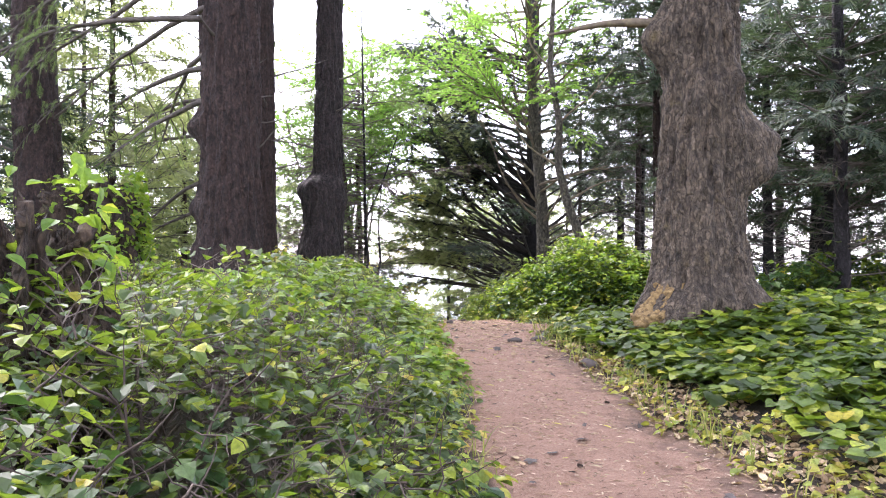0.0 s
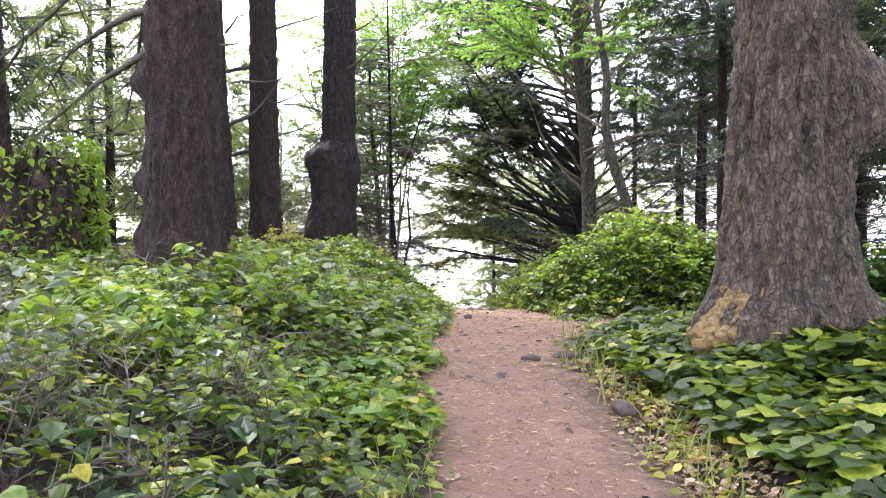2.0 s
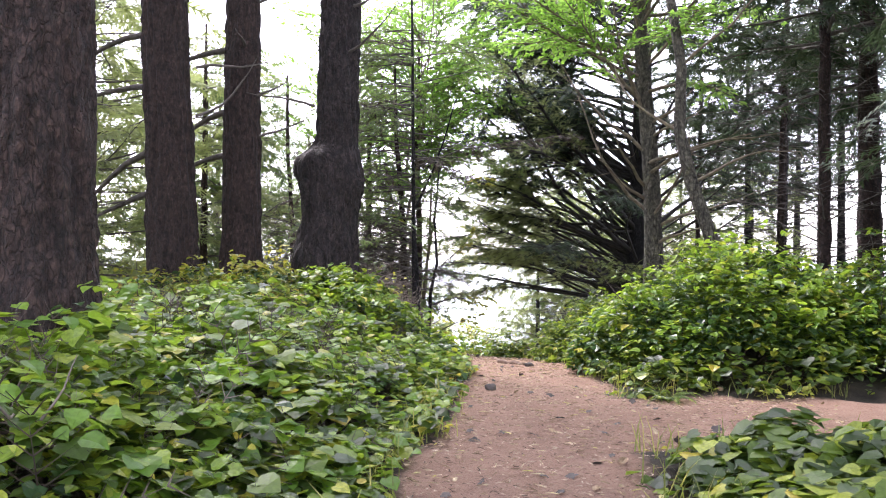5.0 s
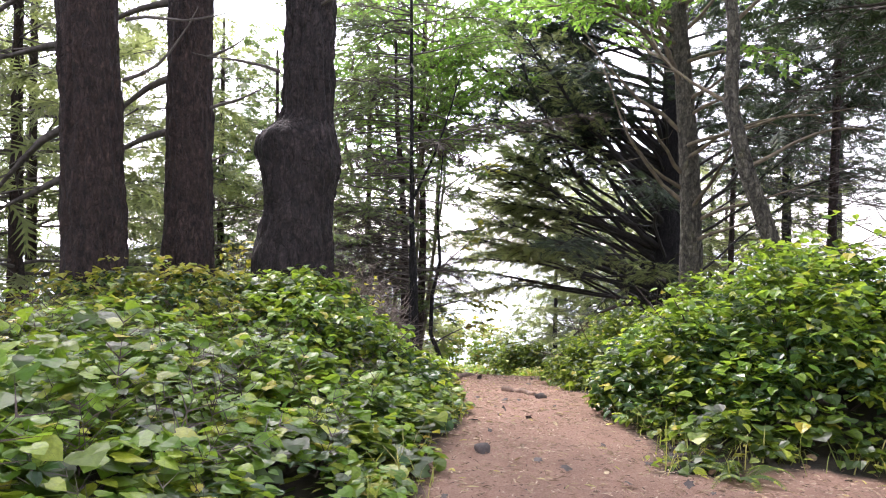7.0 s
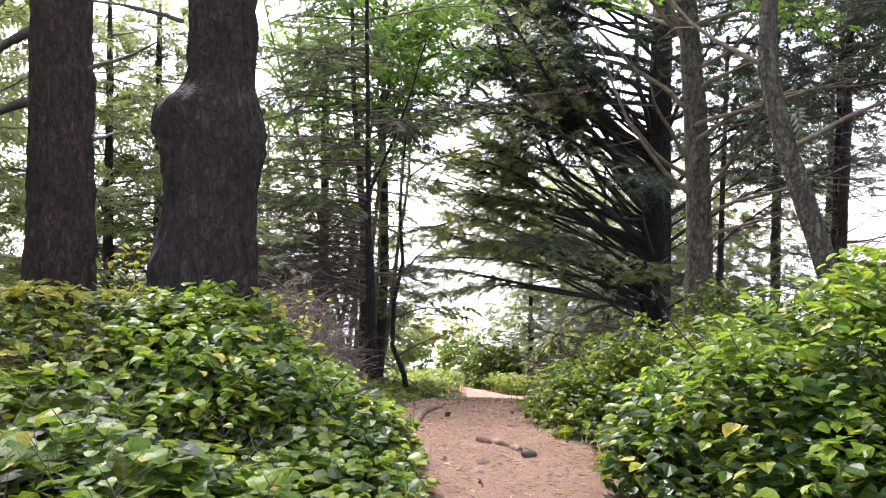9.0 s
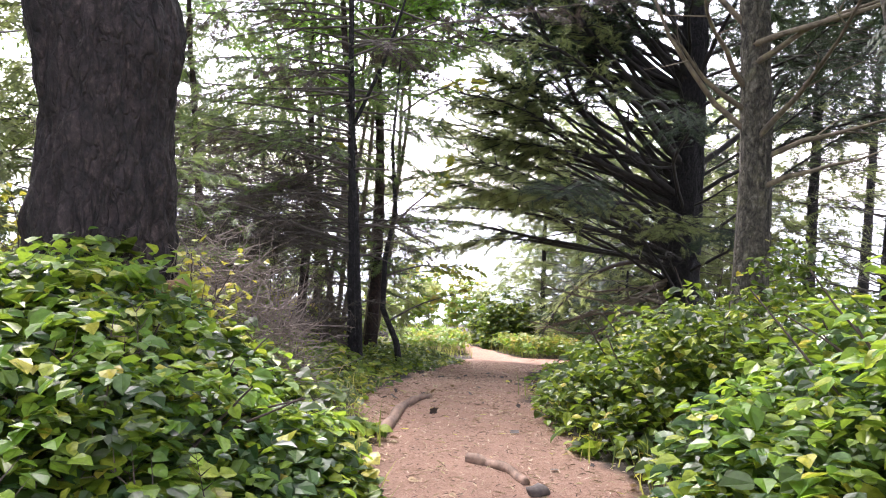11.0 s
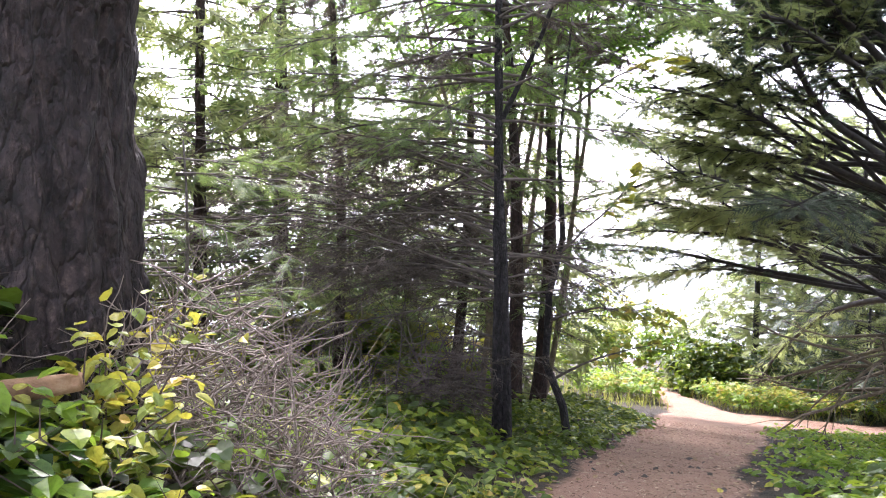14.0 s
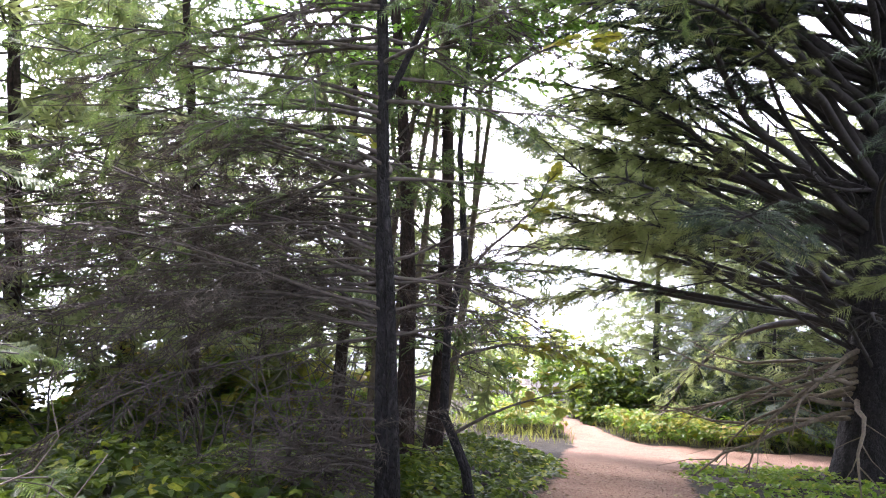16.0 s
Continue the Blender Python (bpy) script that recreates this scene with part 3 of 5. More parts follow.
# tall trunks on the other bank
tree_a, rng = spruce(foot(-2.84, 10.55), 20, 0.38, 0.25, "tall brown spruce trunk with side burls above the undergrowth", bark_brown, 11, 8.5, 4.0,
                     sides=90, row=0.06, rough=0.035, burls=((2.45, 3.25, 0.17, 0.2), (1.35, 3.3, 0.15, 0.12), (0.75, 3.4, 0.2, 0.1)))
stubs(tree_a, rng, (2.9, 3.6, 4.3, 4.9, 5.5), 0.42, 0.7, limb_dark)
droopy = Geo()
for h, ang, L in ((4.6, 2.9, 3.8), (3.9, 3.3, 3.4), (5.2, 3.0, 4.2), (3.3, 2.7, 3.0), (3.6, 2.4, 3.6), (2.9, 2.6, 2.6), (4.2, 2.5, 4.0), (5.0, 3.4, 3.6)):
    limb(tree_a, droopy, (0.3 * math.cos(ang), 0.3 * math.sin(ang), h), (math.cos(ang), math.sin(ang), -0.05), L, 0.05, rng, -0.5, 0.08, bare=0.4, material=limb_dark, twig=0.8, spray=0.16, dense=1.1, shape=TUFT, droop=-0.6)
part("hanging_sprays", droopy, needle_green, tree_a, "thin hanging green needle sprays", False)
tree_b, rng = spruce(foot(-4.3, 15.68), 20, 0.31, 0.2, "straight dark brown spruce trunk on the bank", bark_brown, 12, 8.5, 3.4, sides=70, row=0.06, rough=0.03, lean=(-0.05, 0))
stubs(tree_b, rng, (2.2, 2.9, 3.6, 4.4, 5.1), 0.3, 1.0, limb_dark)
for h, dx, dz, L in ((3.3, -1, 0.25, 1.9), (2.5, -1, -0.2, 2.2), (1.9, -1, 0.0, 1.6), (4.1, -1, 0.1, 2.4)):
    limb(tree_b, None, (-0.2, 0.1, h), (dx, 0.3, dz), L, 0.06, rng, -0.7, 0.08, material=limb_dark, twig=0.8, dense=0.7)
tree_c, rng = spruce(foot(-3.81, 16.77), 19, 0.26, 0.17, "slim dark brown spruce trunk on the bank", bark_brown, 13, 8.5, 3.2, sides=60, row=0.06, rough=0.025, lean=(-0.008, 0))
stubs(tree_c, rng, (2.0, 2.6, 3.2, 3.9, 4.6, 5.2), 0.26, 0.9, limb_dark)
for h, dz in ((2.35, 0.0), (3.0, -0.15), (3.9, 0.1)):
    limb(tree_c, None, (-0.2, 0, h), (-1, 0.3, dz), 1.5, 0.055, rng, -0.6, 0.08, material=limb_dark, twigs=False)
tree_d, rng = spruce((-2.56, 17.27, 0.82), 19, 0.31, 0.19, "blackened spruce trunk with a swollen burl, standing on a mound", bark_scorched, 14, 8.5, 3.4,
                     sides=96, row=0.05, rough=0.035, flare=0.1, lean=(0.012, 0), collar=(2.42, 0.13, 3.2, 0.08), burls=((2.2, 3.4, 0.25, 0.12), (2.0, -0.2, 0.28, 0.09), (1.4, 3.6, 0.25, -0.05), (0.8, 3.3, 0.4, 0.08), (0.3, 4.2, 0.3, 0.1)))
stubs(tree_d, rng, (2.6, 3.1, 3.9, 4.6), 0.4, 0.9, limb_dark)
tree_e, rng = spruce(foot(-6.25, 12.33), 19, 0.34, 0.2, "reddish brown spruce trunk beside a rotten stump", bark_brown, 15, 8.0, 3.4, sides=50, row=0.08, lean=(-0.04, 0))
stubs(tree_e, rng, (2.4, 3.0, 3.8, 4.5), 0.3, 1.6, limb_dark)


def stump(at, r, h, seed, label):
    """Rotten stump: an uneven broken top, ragged sides, ivy on it."""
    rng = np.random.default_rng(seed)
    st = thing("tree_stump", at, label, "stump")
    geo = trunk_mesh(h, r, r * 0.72, 0.3, ((h * 0.6, 2.0, 0.3, 0.12), (h * 0.4, 4.4, 0.35, 0.15)), sides=60, row=0.06, rough=0.17, seed=seed, fluted=0.14)
    v = np.concatenate(geo.v)
    top = v[:, 2] > h * 0.7
    v[top, 2] -= (v[top, 2] - h * 0.7) * (0.5 + 0.5 * vnoise(v[top, 0], v[top, 1], 0.3, seed))
    geo.v = [v, np.array([[0, 0, h * 0.75]])]
    n = geo.n
    ring = np.arange(n - 60, n)
    geo.f.append(np.stack([ring, np.roll(ring, -1), np.full(60, n)], -1))
    geo.n += 1
    part("trunk", geo, bark_rotten, st)
    ivy = Geo()
    k = int(1300 * min(1, (r / 0.66) ** 2 * 0.9))
    a, hh = np.where(rng.random(k) < 0.75, rng.normal(0.1, 0.55, k), rng.uniform(0, 2 * np.pi, k)), h * rng.random(k) ** 1.4
    rr = r * (1 + 0.3 * np.exp(-hh / 0.45)) * (1 - 0.28 * hh / h) + rng.uniform(0.03, 0.22, k)
    pos = np.stack([rr * np.cos(a), rr * np.sin(a), hh + 0.06], -1)
    scatter(ivy, OVAL, pos, a - 1.57 + rng.normal(0, 0.7, k), rng.normal(-0.5, 0.5, k), rng.normal(0, 0.5, k), rng.uniform(0.06, 0.12, k))
    part("ivy", ivy, leaf_bright, st, "green leaves climbing over the stump", False)
    return st


stump(foot(-5.14, 11.6), 0.66, 2.0, 21, "broad rotten stump overgrown with green climbers")
stump((-2.0, 3.75, 0.3), 0.27, 1.6, 22, "dark mossy stump with a tuft of bright leaves")

# leaning bare tree, mossy alder and the many-limbed conifer ahead
rng = np.random.default_rng(31)
lean_t = thing("leaning_tree", foot(3.36, 17.9), "thin leaning mossy tree trunk behind the bushes", "tree")
geo = Geo()
z0 = lean_t.location.z
pts = np.array([(0.1, 0, -0.3), (0.0, 0, 0.9), (-0.25, 0.05, 1.7), (-0.55, 0.0, 2.5), (-0.72, 0.1, 3.3), (-0.7, 0.1, 4.3), (-0.9, 0.2, 5.6), (-0.8, 0.3, 7.2), (-1.1, 0.3, 9.0)])
tube(geo, pts, [0.14, 0.12, 0.105, 0.1, 0.09, 0.08, 0.07, 0.05, 0.02], 12)
part("trunk", geo, bark_moss, lean_t)
sparse = Geo()
for q, s in ((3, 1), (4, -1), (5, 1), (6, -1), (6, 1), (7, 1)):
    limb(lean_t, sparse if q > 5 else None, pts[q], (s, rng.normal(0, 0.5), 0.7), 1.8, 0.03, rng, 0.2, 0.16, material=limb_moss, twig=0.6, spray=0.1, shape=LEAFLET, dense=1.2)
crown(lean_t, sparse, leaf_bright)

alder = thing("alder_tree", foot(2.72, 21.4), "grey mossy alder trunk with crooked twiggy limbs", "tree")
part("trunk", trunk_mesh(11, 0.2, 0.07, 0.3, ((3.0, 0.5, 0.1, 0.05),), (-0.045, 0), 0.1, 30, 0.08, 0.015, 5), bark_moss, alder)
sparse = Geo()
for i in range(36):
    h, a = 2.2 + i * 0.23, rng.random() * 6.28
    limb(alder, sparse if h > 4.6 else None, (-0.045 * h, 0, h), (math.cos(a), math.sin(a), 0.7 + rng.normal(0, 0.3)), rng.uniform(1.2, 3.0), 0.04, rng, 0.15, 0.16, material=limb_moss, twig=0.7, spray=0.1, shape=LEAFLET, dense=2.4 if h > 4.6 else 0.8)
for i in range(22):
    h, a = 5.0 + i * 0.17, np.pi + rng.normal(0, 0.9)
    limb(alder, sparse, (-0.045 * h, 0, h), (math.cos(a), math.sin(a), 0.3 + rng.normal(0, 0.25)), rng.uniform(2.6, 4.4), 0.04, rng, 0.2, 0.09, material=limb_moss, twig=0.8, spray=0.1, shape=LEAFLET, dense=2.6)
crown(alder, sparse, leaf_canopy, "bright green leaves")

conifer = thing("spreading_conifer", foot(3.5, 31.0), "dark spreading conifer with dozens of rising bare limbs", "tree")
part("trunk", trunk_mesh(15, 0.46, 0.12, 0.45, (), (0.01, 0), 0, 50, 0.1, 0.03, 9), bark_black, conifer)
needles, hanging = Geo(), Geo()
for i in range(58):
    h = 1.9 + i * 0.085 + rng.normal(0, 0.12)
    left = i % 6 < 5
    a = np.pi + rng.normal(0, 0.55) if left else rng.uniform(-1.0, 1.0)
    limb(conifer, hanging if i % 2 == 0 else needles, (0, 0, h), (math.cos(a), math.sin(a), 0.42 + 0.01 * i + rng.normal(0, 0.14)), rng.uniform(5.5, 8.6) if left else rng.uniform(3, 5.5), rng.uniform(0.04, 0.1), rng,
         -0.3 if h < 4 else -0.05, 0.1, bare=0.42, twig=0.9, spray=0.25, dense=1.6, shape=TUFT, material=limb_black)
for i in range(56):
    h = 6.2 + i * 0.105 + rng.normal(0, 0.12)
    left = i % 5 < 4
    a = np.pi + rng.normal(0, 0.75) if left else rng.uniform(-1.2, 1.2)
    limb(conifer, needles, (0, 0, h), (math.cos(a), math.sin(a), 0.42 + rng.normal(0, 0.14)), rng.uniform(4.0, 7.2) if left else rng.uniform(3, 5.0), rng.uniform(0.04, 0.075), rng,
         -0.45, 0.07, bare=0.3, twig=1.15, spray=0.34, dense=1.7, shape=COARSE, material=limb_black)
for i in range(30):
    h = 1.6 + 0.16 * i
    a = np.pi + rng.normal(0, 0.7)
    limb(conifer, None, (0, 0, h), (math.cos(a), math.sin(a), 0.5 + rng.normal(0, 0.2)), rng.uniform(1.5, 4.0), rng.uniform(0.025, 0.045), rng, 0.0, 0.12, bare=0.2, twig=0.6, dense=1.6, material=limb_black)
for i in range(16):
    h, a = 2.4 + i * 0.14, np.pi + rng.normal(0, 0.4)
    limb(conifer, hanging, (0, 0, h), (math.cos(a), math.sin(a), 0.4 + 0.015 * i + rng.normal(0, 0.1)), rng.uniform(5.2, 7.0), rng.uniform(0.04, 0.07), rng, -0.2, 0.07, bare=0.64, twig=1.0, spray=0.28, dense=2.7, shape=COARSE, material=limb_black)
part("hanging_foliage", hanging, needle_olive, conifer, "grey-green sprays at the limb ends", False)
crown(conifer, needles, needle_dark, "dark green flat needle sprays")
for i in range(12):
    a = 3.5 + rng.normal(0, 0.45)
    limb(conifer, None, (-0.3, -0.2, 1.1 + 0.1 * i), (math.cos(a), math.sin(a), 0.05), rng.uniform(2.5, 4.5), 0.05, rng, -0.35, 0.16, material=limb_moss, twig=0.9, dense=0.7)

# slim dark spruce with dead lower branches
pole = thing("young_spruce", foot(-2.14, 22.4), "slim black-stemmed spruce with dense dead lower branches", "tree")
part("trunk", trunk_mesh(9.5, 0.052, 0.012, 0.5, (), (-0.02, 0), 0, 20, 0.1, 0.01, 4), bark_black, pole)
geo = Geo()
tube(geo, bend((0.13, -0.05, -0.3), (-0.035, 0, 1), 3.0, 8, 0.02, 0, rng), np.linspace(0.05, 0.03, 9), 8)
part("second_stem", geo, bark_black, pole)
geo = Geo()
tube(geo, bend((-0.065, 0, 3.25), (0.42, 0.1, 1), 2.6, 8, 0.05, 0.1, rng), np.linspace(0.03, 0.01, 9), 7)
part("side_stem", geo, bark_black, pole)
dead, live = Geo(), Geo()
for i in range(48):
    h = 1.5 + 1.3 * rng.random()
    a = np.pi - 0.3 + rng.normal(0, 0.45) if rng.random() < 0.8 else rng.uniform(-0.2, 0.9)
    L = rng.uniform(2.0, 4.6) if abs(a - np.pi) < 1.3 else rng.uniform(0.6, 1.3)
    limb(pole, dead, (0, 0, h), (math.cos(a), math.sin(a), rng.normal(0.2, 0.12)), L, rng.uniform(0.008, 0.018), rng, -0.22, 0.13, bare=0.12, twig=0.75, spray=0.24, dense=1.5, shape=TWIGS, material=limb_dark)
for i in range(26):
    a = np.pi + rng.normal(0, 0.6)
    limb(pole, dead, (0, 0, rng.uniform(0.25, 1.2)), (math.cos(a), math.sin(a), rng.normal(0.1, 0.12)), rng.uniform(0.5, 1.4), 0.009, rng, -0.1, 0.14, bare=0.05, twig=0.45, spray=0.2, dense=2.4, shape=TWIGS, material=limb_dark)
for i in range(92):
    h = 2.7 + 4.6 * rng.random()
    a = rng.random() * 6.28 if i % 3 == 0 else np.pi + rng.normal(0, 0.7)
    limb(pole, live if i % 4 else dead, (-0.02 * h, 0, h), (math.cos(a), math.sin(a), rng.normal(0.16, 0.1)), rng.uniform(2.0, 4.8) * (1.15 - h / 10) * (0.4 if math.sin(a) < -0.35 or (math.cos(a) > 0.3 and h < 4) else 1.0), 0.018, rng, -0.3, 0.09, bare=0.3, twig=0.6, spray=0.16, dense=1.7, shape=TUFT, material=limb_dark)
tagged(part("dead_brush", dead, needle_dead, pole, "brown dead twigs", False), kind="stuff")
crown(pole, live, needle_green, "grey-green needle sprays")

# stems beyond it
for n_, (x, y, r, ht, lx) in enumerate(((-3.05, 26.0, 0.11, 8, -0.04), (-3.0, 27.2, 0.12, 9, 0.01), (-4.6, 27.5, 0.1, 8, 0.04), (-6.3, 26.5, 0.09, 8, -0.02))):
    rng = np.random.default_rng(60 + n_)
    tr = thing("slim_tree", foot(x, y), "slim grey-brown tree with thin green upper foliage", "tree", "slim trees on the slope")
    part("trunk", trunk_mesh(ht, r, 0.03, 0.2, (), (lx, 0), 0.12, 16, 0.12, 0.015, n_), bark_brown, tr)
    g2 = Geo()
    whorls(tr, g2, rng, 1.7, ht - 0.3, 0.5, 1.9, 0.02, 0.0, 0.2, 0.45, (lx, 0), 3, bare=0.25, spray=0.28, twig=0.7, dense=1.1, shape=COARSE)
    crown(tr, g2, needle_green)
rng = np.random.default_rng(70)
tr = thing("crooked_sapling", foot(-1.85, 24.0), "thin crooked dark sapling beside the trail", "tree")
geo = Geo()
tube(geo, [(0.1, 0, -0.2), (0.0, 0, 0.4), (-0.22, 0, 0.9), (-0.2, 0, 1.7), (-0.05, 0, 2.4), (-0.12, 0, 3.4), (0.0, 0, 5.0)], [0.055, 0.05, 0.045, 0.04, 0.035, 0.025, 0.01], 8)
part("trunk", geo, bark_black, tr)
g2 = Geo()
for p, s in (((-0.15, 0, 0.7), 1), ((-0.2, 0, 1.4), 1), ((-0.1, 0, 2.2), 1), ((-0.1, 0, 2.9), -1), ((0, 0, 3.9), 1)):
    limb(tr, g2, p, (s, rng.normal(0, 0.4), 0.55), 1.3, 0.02, rng, 0.2, 0.15, bare=0.5, twig=0.5, spray=0.12, shape=OVAL, dense=1.1)
crown(tr, g2, leaf_yellow)


def broadleaf(at, ht, seed, label, stems=4, mat=None, leaf=0.1, spread=1.6, lo=0.35, drift=0.0):
    """A many-stemmed leafy tree."""
    rng = np.random.default_rng(seed)
    tr = thing("leafy_tree", at, label, "tree")
    g2 = Geo()
    for s in range(stems):
        geo = Geo()
        a = rng.random() * 6.28
        pts = bend((0.15 * math.cos(a), 0.15 * math.sin(a), -0.3), (0.07 * math.cos(a) + drift, 0.07 * math.sin(a), 1), ht, 16, 0.05, 0.0, rng)
        tube(geo, pts, np.linspace(0.055, 0.012, 17), 8)
        part("stem", geo, limb_moss, tr)
        for i in range(21):
            k = int(17 * lo) + int((16 - 17 * lo) * i / 21)
            b = rng.random() * 6.28
            limb(tr, g2, pts[k], (math.cos(b), math.sin(b), rng.normal(0.5, 0.25)), rng.uniform(0.8, 1.0) * spread, 0.02, rng, 0.0, 0.12, bare=0.15, twig=0.7, spray=leaf, shape=LEAFLET, dense=2.1, material=limb_moss)
    crown(tr, g2, mat or leaf_canopy)
    return tr


broadleaf(foot(-3.7, 26.8), 10.5, 81, "many-stemmed tree with bright green leaves", 4, spread=2.5, lo=0.52, drift=0.05)
broadleaf(foot(-3.5, 28.6), 11.5, 82, "leafy tree with bright green high crown above slim stems", 4, lo=0.55, spread=3.0, drift=0.06)

# dark conifers on the far side and pale ones against the sea
for n_, (x, y, r, ht) in enumerate(((6.97, 22.0, 0.26, 13), (8.6, 38.0, 0.2, 13), (10.9, 40.0, 0.2, 13), (6.6, 27.0, 0.13, 11), (7.4, 29.5, 0.12, 11), (9.2, 30.0, 0.14, 11), (5.9, 34.5, 0.12, 11), (11.5, 27, 0.16, 12), (9.4, 20.0, 0.2, 12), (12.5, 21, 0.17, 12), (10.8, 16.5, 0.16, 11), (13.5, 16.0, 0.16, 11), (15.5, 24, 0.18, 13), (8.2, 16.8, 0.14, 11), (6.9, 13.6, 0.12, 10), (9.0, 13.2, 0.13, 11), (7.6, 18.4, 0.12, 11), (11.0, 12.4, 0.15, 11), (5.6, 20.5, 0.12, 11))):
    rng = np.random.default_rng(100 + n_)
    tr = thing("dark_conifer", foot(x, y), "dark slender conifer with bare dead lower limbs", "tree", "dark conifers beyond the bushes")
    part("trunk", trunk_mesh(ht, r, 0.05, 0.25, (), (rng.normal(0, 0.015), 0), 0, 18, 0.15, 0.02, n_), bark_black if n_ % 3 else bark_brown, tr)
    g2 = Geo()
    lo = 2.4 if x > 0.42 * y else 5.6 if y < 24 else 7.2
    whorls(tr, None, rng, 0.9, lo + 0.4, 0.36, 2.2, 0.02, 0.15, 0.15, 0.1, (0, 0), 4, bare=0.3, twig=0.8, dense=0.75)
    whorls(tr, g2, rng, lo, min(ht - 0.3, lo + 4.2), 0.36, 3.4, 0.035, -0.1, 0.2, 0.55, (0, 0), 4, bare=0.12, twig=0.9, spray=0.46, dense=0.9, shape=COARSE)
    crown(tr, g2, needle_dark)
for n_, (x, y, ht, lo, mat) in enumerate(((-8.4, 25.6, 9, 0.9, needle_olive), (-8.2, 19.5, 10, 1.4, needle_olive), (-8.8, 28.5, 9, 0.9, needle_green), (-10.5, 23.0, 11, 1.5, needle_olive), (-9.0, 29.0, 10, 1.0, needle_green), (-12.5, 17.5, 11, 1.8, needle_dark), (-5.2, 31.0, 8, 0.8, needle_olive), (-13.5, 27.0, 11, 1.2, needle_green), (-9.5, 14.5, 11, 2.0, needle_dark), (1.8, 45.0, 10, 1.5, needle_green), (4.5, 48.0, 11, 1.5, needle_green), (-10.0, 40.0, 11, 1.0, needle_green), (-12.5, 36.0, 11, 1.0, needle_green), (8.0, 46.0, 11, 1.5, needle_green))):
    rng = np.random.default_rng(200 + n_)
    tr = thing("coast_spruce", foot(x, y), "green spruce with long drooping sprays against the pale sea", "tree", "spruces towards the sea")
    part("trunk", trunk_mesh(ht, 0.12, 0.03, 0.25, (), (0, 0), 0, 18, 0.15, 0.02, n_), bark_brown, tr)
    g2 = Geo()
    whorls(tr, g2, rng, lo, ht - 0.2, 0.55, 3.6, 0.035, -0.1, 0.08, 0.65, (0, 0), 5, bare=0.2, twig=1.0, spray=0.56, dense=0.8, shape=COARSE)
    crown(tr, g2, mat)
# low spruces down the slope to the right of the trail
for n_, (x, y, ht) in enumerate(((0.3, 41.6, 8.0), (2.9, 39.0, 8.2), (1.6, 44.0, 9.5), (6.2, 39.5, 9.0), (2.9, 36.9, 2.6), (8.8, 38.5, 9.0), (5.0, 43.0, 10.0), (4.6, 37.6, 6.5))):
    rng = np.random.default_rng(240 + n_)
    tr = thing("low_spruce", foot(x, y), "bushy olive-green spruce on the seaward slope", "tree", "low spruces on the slope")
    part("trunk", trunk_mesh(ht, 0.12, 0.03, 0.25, (), (0, 0), 0, 12, 0.2, 0.01, n_), bark_black, tr)
    g2 = Geo()
    whorls(tr, g2, rng, 0.3, ht - 0.1, 0.55, 2.9, 0.025, -0.2, 0.1, 0.35, (0, 0), 5, bare=0.1, twig=0.9, spray=0.46, dense=0.95, shape=COARSE)
    crown(tr, g2, needle_dark if n_ == 4 else needle_olive)

# ---- undergrowth ----
def clumps(geo, shape, centre, per, size, tilt, rng, wide=1.25, keep_off=-0.06, origin=(0, 0, 0)):
    """Leaves in loose whorls round the centres, nearly level, tips outward; none over the trail."""
    who = np.repeat(np.arange(len(centre)), per)
    k = len(who)
    ang, rad = rng.uniform(0, 6.28, k), 0.13 * np.sqrt(rng.random(k))
    pos = centre[who] + np.stack([rad * np.cos(ang), rad * np.sin(ang), rng.normal(0, 0.022, k) - 1.6 * rad * rad], -1)
    ok = off_trail(pos[:, 0] + origin[0], pos[:, 1] + origin[1]) > keep_off
    whorl = rng.uniform(0.75, 1.2, len(centre))[who]
    scatter(geo, shape, pos[ok], (ang - 1.57 + rng.normal(0, 0.6, k))[ok], rng.normal(-0.18, tilt, k)[ok], rng.normal(0, tilt, k)[ok], (rng.uniform(*size, k) * whorl)[ok], wide)


def cover(name, label, mat, n, xr, yr, keep, rise=(0.3, 1.0), size=(0.07, 0.13), shape=OVAL, top=plant_top, tilt=0.3, seed=1, category="undergrowth", per=9):
    """Leaf whorls over a stretch of the plan, up to the height of the undergrowth, thinning out at its borders."""
    rng = np.random.default_rng(seed)
    m = n // per
    x, y = rng.uniform(*xr, m), rng.uniform(*yr, m)
    rim = np.minimum(np.minimum(x - xr[0], xr[1] - x) / (xr[1] - xr[0]), (y - yr[0]) / (yr[1] - yr[0]))
    ok = keep(x, y, rng) & (vnoise(x, y, 0.45, seed) + 0.5 * vnoise(x, y, 0.17, seed + 1) > rng.uniform(-1.4, -0.2, m))
    ok &= (np.maximum(np.abs(x), 0) < 4) | (rim > rng.uniform(-0.05, 0.12, m) + 0.05 * vnoise(x, y, 1.2, seed))
    x, y = x[ok], y[ok]
    k = len(x)
    z = land(x, y) + top(x, y) * rng.uniform(rise[0], rise[1], k) ** 0.6 * rng.uniform(0.8, 1.25, k)
    geo = Geo()
    clumps(geo, shape, np.stack([x, y, z], -1), per, size, tilt, rng)
    return tagged(part(name, geo, mat, smooth=False), label, category, kind="stuff")


